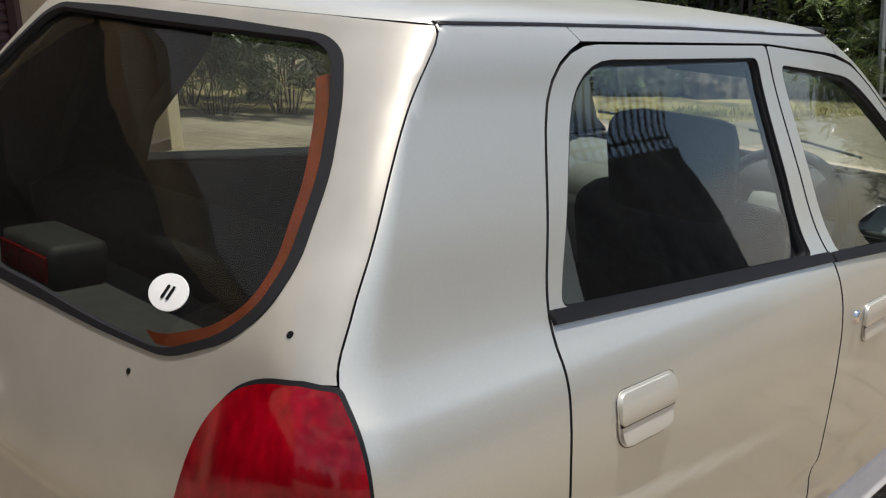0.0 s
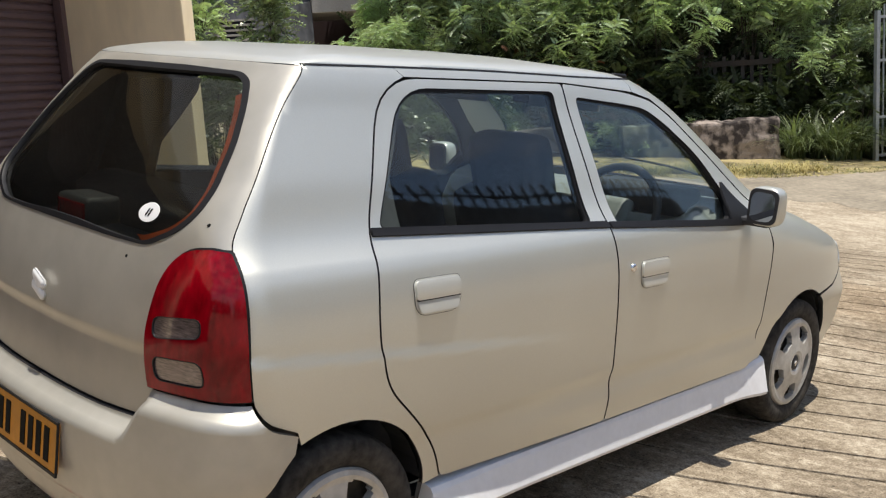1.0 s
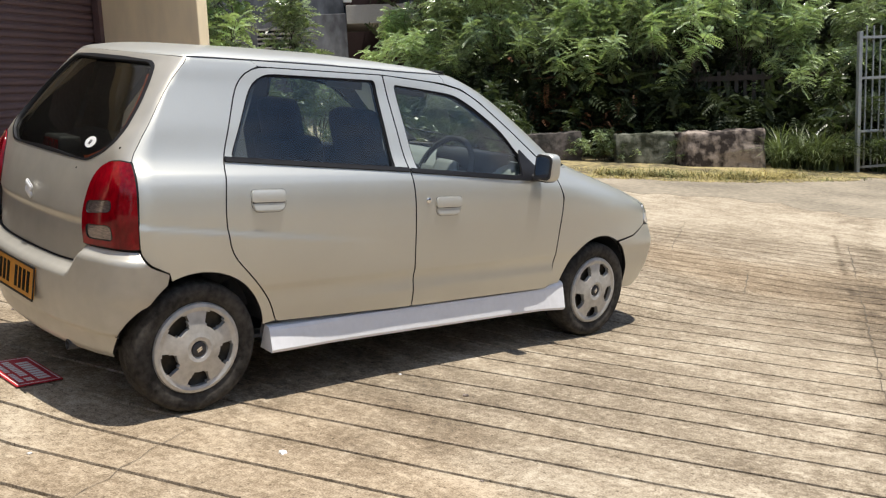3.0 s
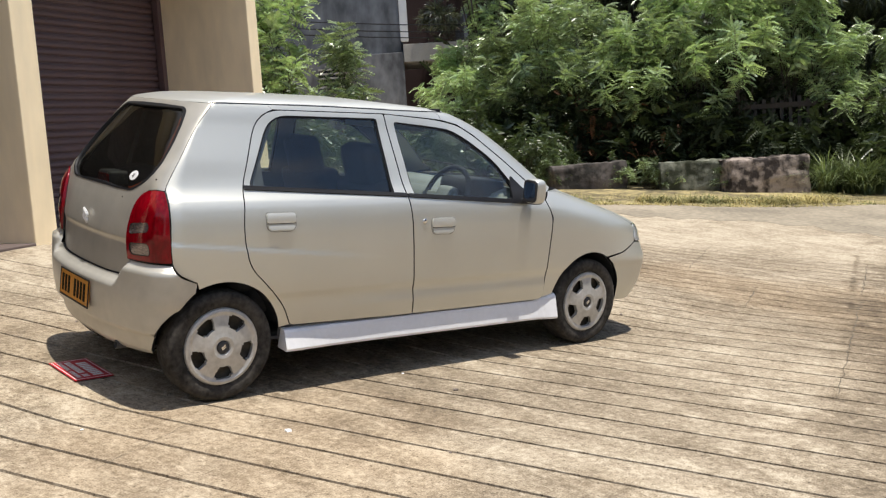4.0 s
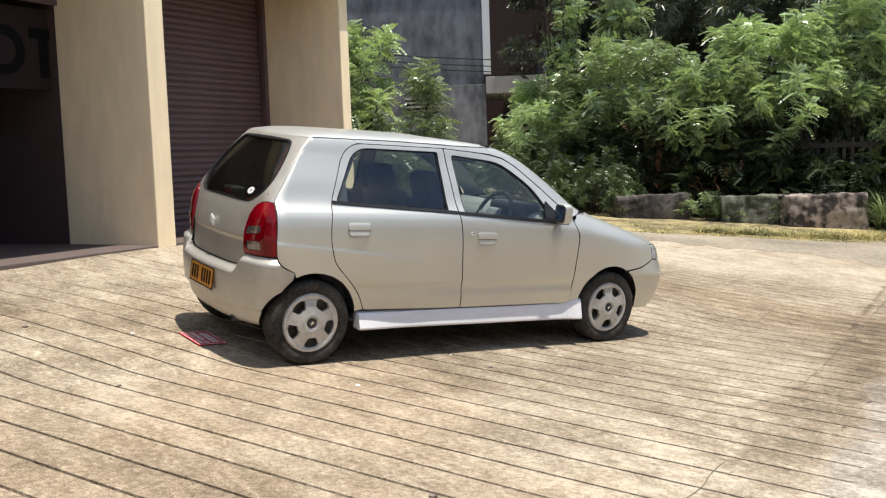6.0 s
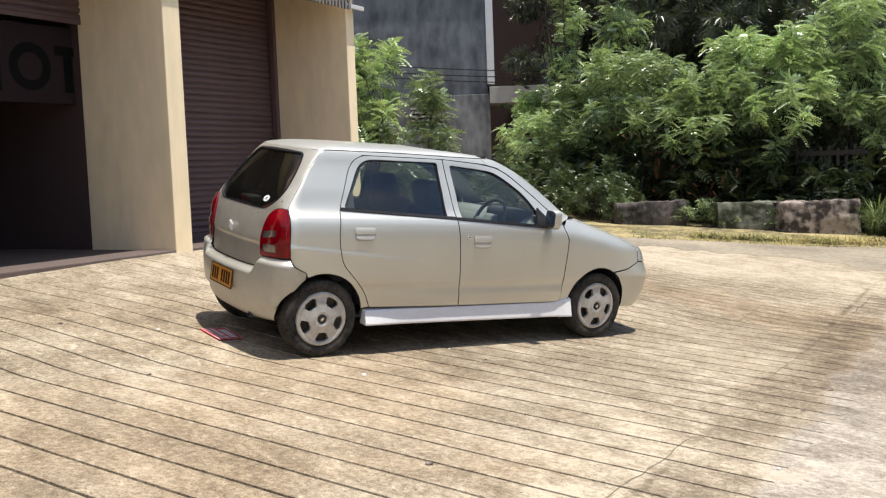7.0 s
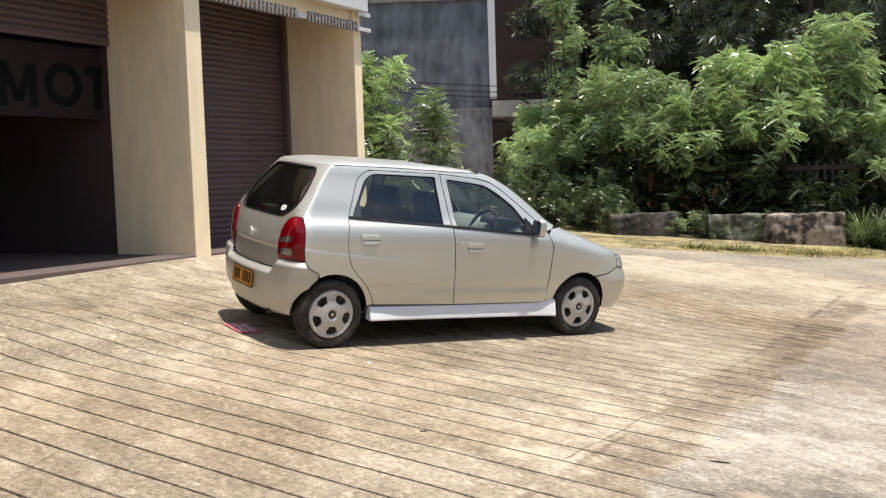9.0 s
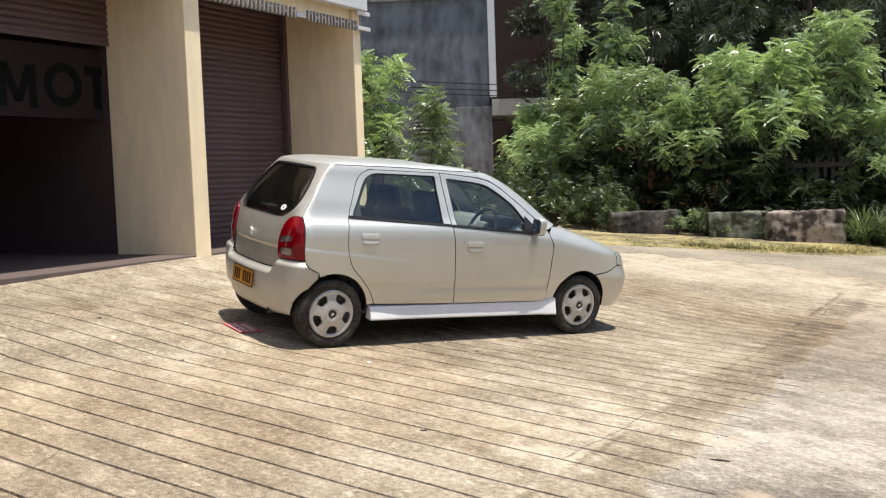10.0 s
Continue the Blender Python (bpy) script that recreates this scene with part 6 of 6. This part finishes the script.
# ---- broken wall and block on the verge ----
def rough_block(name, label, category, x, y, turn, size, seed, mat):
    bm = bmesh.new()
    box(bm, (-size[0] / 2, -size[1] / 2, -0.15), (size[0] / 2, size[1] / 2, size[2]), 0.04)
    bmesh.ops.subdivide_edges(bm, edges=list(bm.edges), cuts=13, use_grid_fill=True)
    for v in bm.verts:
        p = v.co
        n = noise.noise_vector(p * 2.6 + Vector((seed, 0, 0))) * 0.035 + noise.noise_vector(p * 9 + Vector((seed, 3, 0))) * 0.025
        v.co += n
    ob = part(name, bm, mat, None, "", True)
    ob.matrix_world = Matrix.Translation(on_ground(x, y)) @ Matrix.Rotation(radians(turn), 4, "Z")
    return tagged(ob, label, category)


rough_block("concrete_block", "broken stained concrete block standing on the dry verge", "block", -5.68, 13.55, 64, (1.56, 0.55, 0.63), 3, ROCK)
rough_block("broken_wall", "low broken mossy wall, darkened for the shade of the shrubs", "wall", -6.55, 12.60, 58, (1.20, 0.35, 0.54), 5, ROCK2)
rough_block("broken_wall", "low broken wall under the shrubs, coloured dark for their shade", "wall", -7.65, 11.05, 72, (1.5, 0.35, 0.46), 9, ROCK_SHADE)

# ---- steel gate ----
gx, gy = -4.0, 15.35
gdir = Vector((0.42, 0.908, 0)).normalized()
g0 = on_ground(gx, gy)
g1 = on_ground(gx + gdir.x * 3.2, gy + gdir.y * 3.2)
gd = Vector((g1.x - g0.x, g1.y - g0.y, 0)).normalized()
GATE_M = Matrix.Translation(g0) @ Matrix(((gd.x, -gd.y, 0, 0), (gd.y, gd.x, 0, 0), (0, 0, 1, 0), (0, 0, 0, 1)))
fence = thing("steel_gate", "grey painted steel gate of upright bars at the road", "gate", GATE_M)
for px in (0.0, 3.1):
    bm = bmesh.new()
    box(bm, (px - 0.035, -0.035, -0.2), (px + 0.035, 0.035, 2.46), 0.006)
    part("post", bm, STEEL, fence)
for z in (0.10, 0.73, 1.66, 2.36):
    bm = bmesh.new()
    box(bm, (0.036, -0.018, z - 0.022), (3.064, 0.018, z + 0.022), 0.003)
    part("rail", bm, STEEL, fence)
bm = bmesh.new()
box(bm, (-0.011, -0.011, 0.06), (0.011, 0.011, 2.56), 0.0)
bar_me = bpy.data.meshes.new("bar")
bm.to_mesh(bar_me)
bm.free()
bar_me.materials.append(STEEL)
for k in range(20):
    ob = new("bar", bar_me)
    ob.parent = fence
    ob.location = (0.16 + k * 0.147, 0.024, 0)

# picket fence among the shrubs
pick = thing("picket_fence", "weathered wooden picket fence behind the broken wall", "fence", Matrix.Translation(on_ground(-5.93, 15.33)) @ Matrix.Rotation(radians(46), 4, "Z"))
bm = bmesh.new()
box(bm, (-0.035, -0.012, 0.0), (0.035, 0.012, 1.75), 0.006)
pk = bpy.data.meshes.new("picket")
bm.to_mesh(pk)
bm.free()
pk.materials.append(WEATHERED)
for k in range(16):
    ob = new("picket", pk)
    ob.parent = pick
    ob.location = (-1.25 + k * 0.165, 0, 0.04 * math.sin(k * 2.1))
for z in (0.5, 1.62):
    bm = bmesh.new()
    box(bm, (-1.4, -0.05, z - 0.05), (1.4, -0.013, z + 0.05), 0.005)
    part("rail", bm, BARK, pick)

# overhead cables
for k, (za, zb, yy) in enumerate(((3.72, 3.32, 0.0), (3.55, 3.20, 0.4), (3.40, 3.10, 0.9))):
    bm = bmesh.new()
    a, b = Vector((-14.5, 4.0 + yy, za + 0.2)), Vector((-10.0, 22.0 + yy, zb + 2.0 * 0 + 0.6))
    tube(bm, [a.lerp(b, t) - Vector((0, 0, 0.5 * math.sin(math.pi * t))) for t in np.linspace(0, 1, 14)], 0.012, 5)
    ob = part("overhead_cable", bm, SEAL)
    tagged(ob, "thin black overhead cable before the grey house", "cable")
for k, (h0, h1) in enumerate(((6.3, 6.9), (6.0, 6.5))):
    bm = bmesh.new()
    a, b = Vector((-13.0, 13.0, h0)), Vector((4.0, 24.0, h1))
    tube(bm, [a.lerp(b, t) - Vector((0, 0, 0.6 * math.sin(math.pi * t))) for t in np.linspace(0, 1, 14)], 0.014, 5)
    ob = part("overhead_cable", bm, SEAL)
    tagged(ob, "thin black overhead cable above the shrubs", "cable")

# red sign lying on the concrete behind the car
sg_m = RAMP @ Matrix.Translation((-0.06, -0.40, ground_rise(-0.06, -0.40) + 0.006)) @ Matrix.Rotation(radians(4), 4, "Z") @ Matrix.Rotation(radians(3), 4, "Y")
flat_sign = thing("red_sign_plate", "red sign plate with white lettering lying on the concrete", "sign", sg_m)
bm = bmesh.new()
box(bm, (-0.17, -0.095, 0.0), (0.17, 0.095, 0.004), 0.001)
part("plate", bm, SIGN_RED, flat_sign, "red plate")
for lo, hi in (((-0.16, -0.087, 0.004), (0.16, -0.083, 0.0048)), ((-0.16, 0.083, 0.004), (0.16, 0.087, 0.0048)), ((-0.16, -0.083, 0.004), (-0.156, 0.083, 0.0048)), ((0.156, -0.083, 0.004), (0.16, 0.083, 0.0048))):
    bm = bmesh.new()
    box(bm, lo, hi)
    part("border", bm, STICKER, flat_sign, "white border line")
for row, (y0, h, n) in enumerate(((0.012, 0.05, 9), (-0.035, 0.03, 12), (-0.068, 0.02, 14))):
    w = 0.27 / n
    for k in range(n):
        if (k * 7 + row * 3) % 11 == 0:
            continue
        bm = bmesh.new()
        box(bm, (-0.135 + k * w, y0, 0.004), (-0.135 + k * w + w * 0.7, y0 + h, 0.0048))
        part("letter_bar", bm, STICKER, flat_sign, "white bar")

# rusty bar end lying on the concrete, and small litter
bm = bmesh.new()
tube(bm, [(3.87, 0.56, 0.004), (3.90, 0.59, 0.005), (3.94, 0.63, 0.004)], [0.002, 0.005, 0.003], 6)
ob = part("iron_rod", bm, BARK)
ob.matrix_world = RAMP
tagged(ob, "short rusty iron rod lying on the concrete", "rod")
lit = random.Random(12)
for k in range(26):
    bm = bmesh.new()
    r = lit.uniform(0.008, 0.022)
    bmesh.ops.create_icosphere(bm, subdivisions=1, radius=r)
    for v in bm.verts:
        v.co *= lit.uniform(0.7, 1.2)
        v.co.z *= 0.45
    a, b = lit.uniform(-3.5, 5), lit.uniform(-3, 7)
    ob = part("pebble", bm, STICKER if lit.random() < 0.3 else ROCK)
    p = GROOVE * a + ACROSS * b
    ob.matrix_world = RAMP @ Matrix.Translation((p.x, p.y, ground_rise(p.x, p.y) + r * 0.25))
    tagged(ob, "small loose stone on the concrete", "stone", "loose stones")

# ---- behind the camera: railing and distant trees, seen in the glass ----
YARD = Matrix.Translation((9.5, 8.0, 0.0)) @ Matrix(((-0.139, 0.990, 0, 0), (-0.990, -0.139, 0, 0), (0, 0, 1, 0), (0, 0, 0, 1)))
wall_box("wall_yard", (-14.0, 0.0, -2.6), (6.0, 0.3, 4.65), GREYWALL, "tall grey plastered wall along the side of the yard", m=YARD)
railing = thing("railing", "dark iron railing on top of the yard wall", "railing", YARD)
bm = bmesh.new()
box(bm, (-0.026, 0.08, 4.65), (0.026, 0.130, 5.25))
rb = bpy.data.meshes.new("bar")
bm.to_mesh(rb)
bm.free()
rb.materials.append(SEAL)
for k in range(44):
    ob = new("bar", rb)
    ob.parent = railing
    ob.location = (-13.9 + k * 0.46, 0, 0)
bm = bmesh.new()
box(bm, (-13.95, 0.132, 4.90), (5.95, 0.160, 4.955))
part("rail", bm, SEAL, railing)
woods("woods", "green trees far behind the yard", [(24, -20), (28, -4), (27, 12), (20, 26)], 9.0, 11000, LEAF_DARK, 0.5, 9, 1.2)
woods("woods", "green trees far behind the yard", [(24, -26), (0, -36), (-24, -32), (-34, -20)], 8.0, 2600, LEAF_DARK, 1.6, 10)
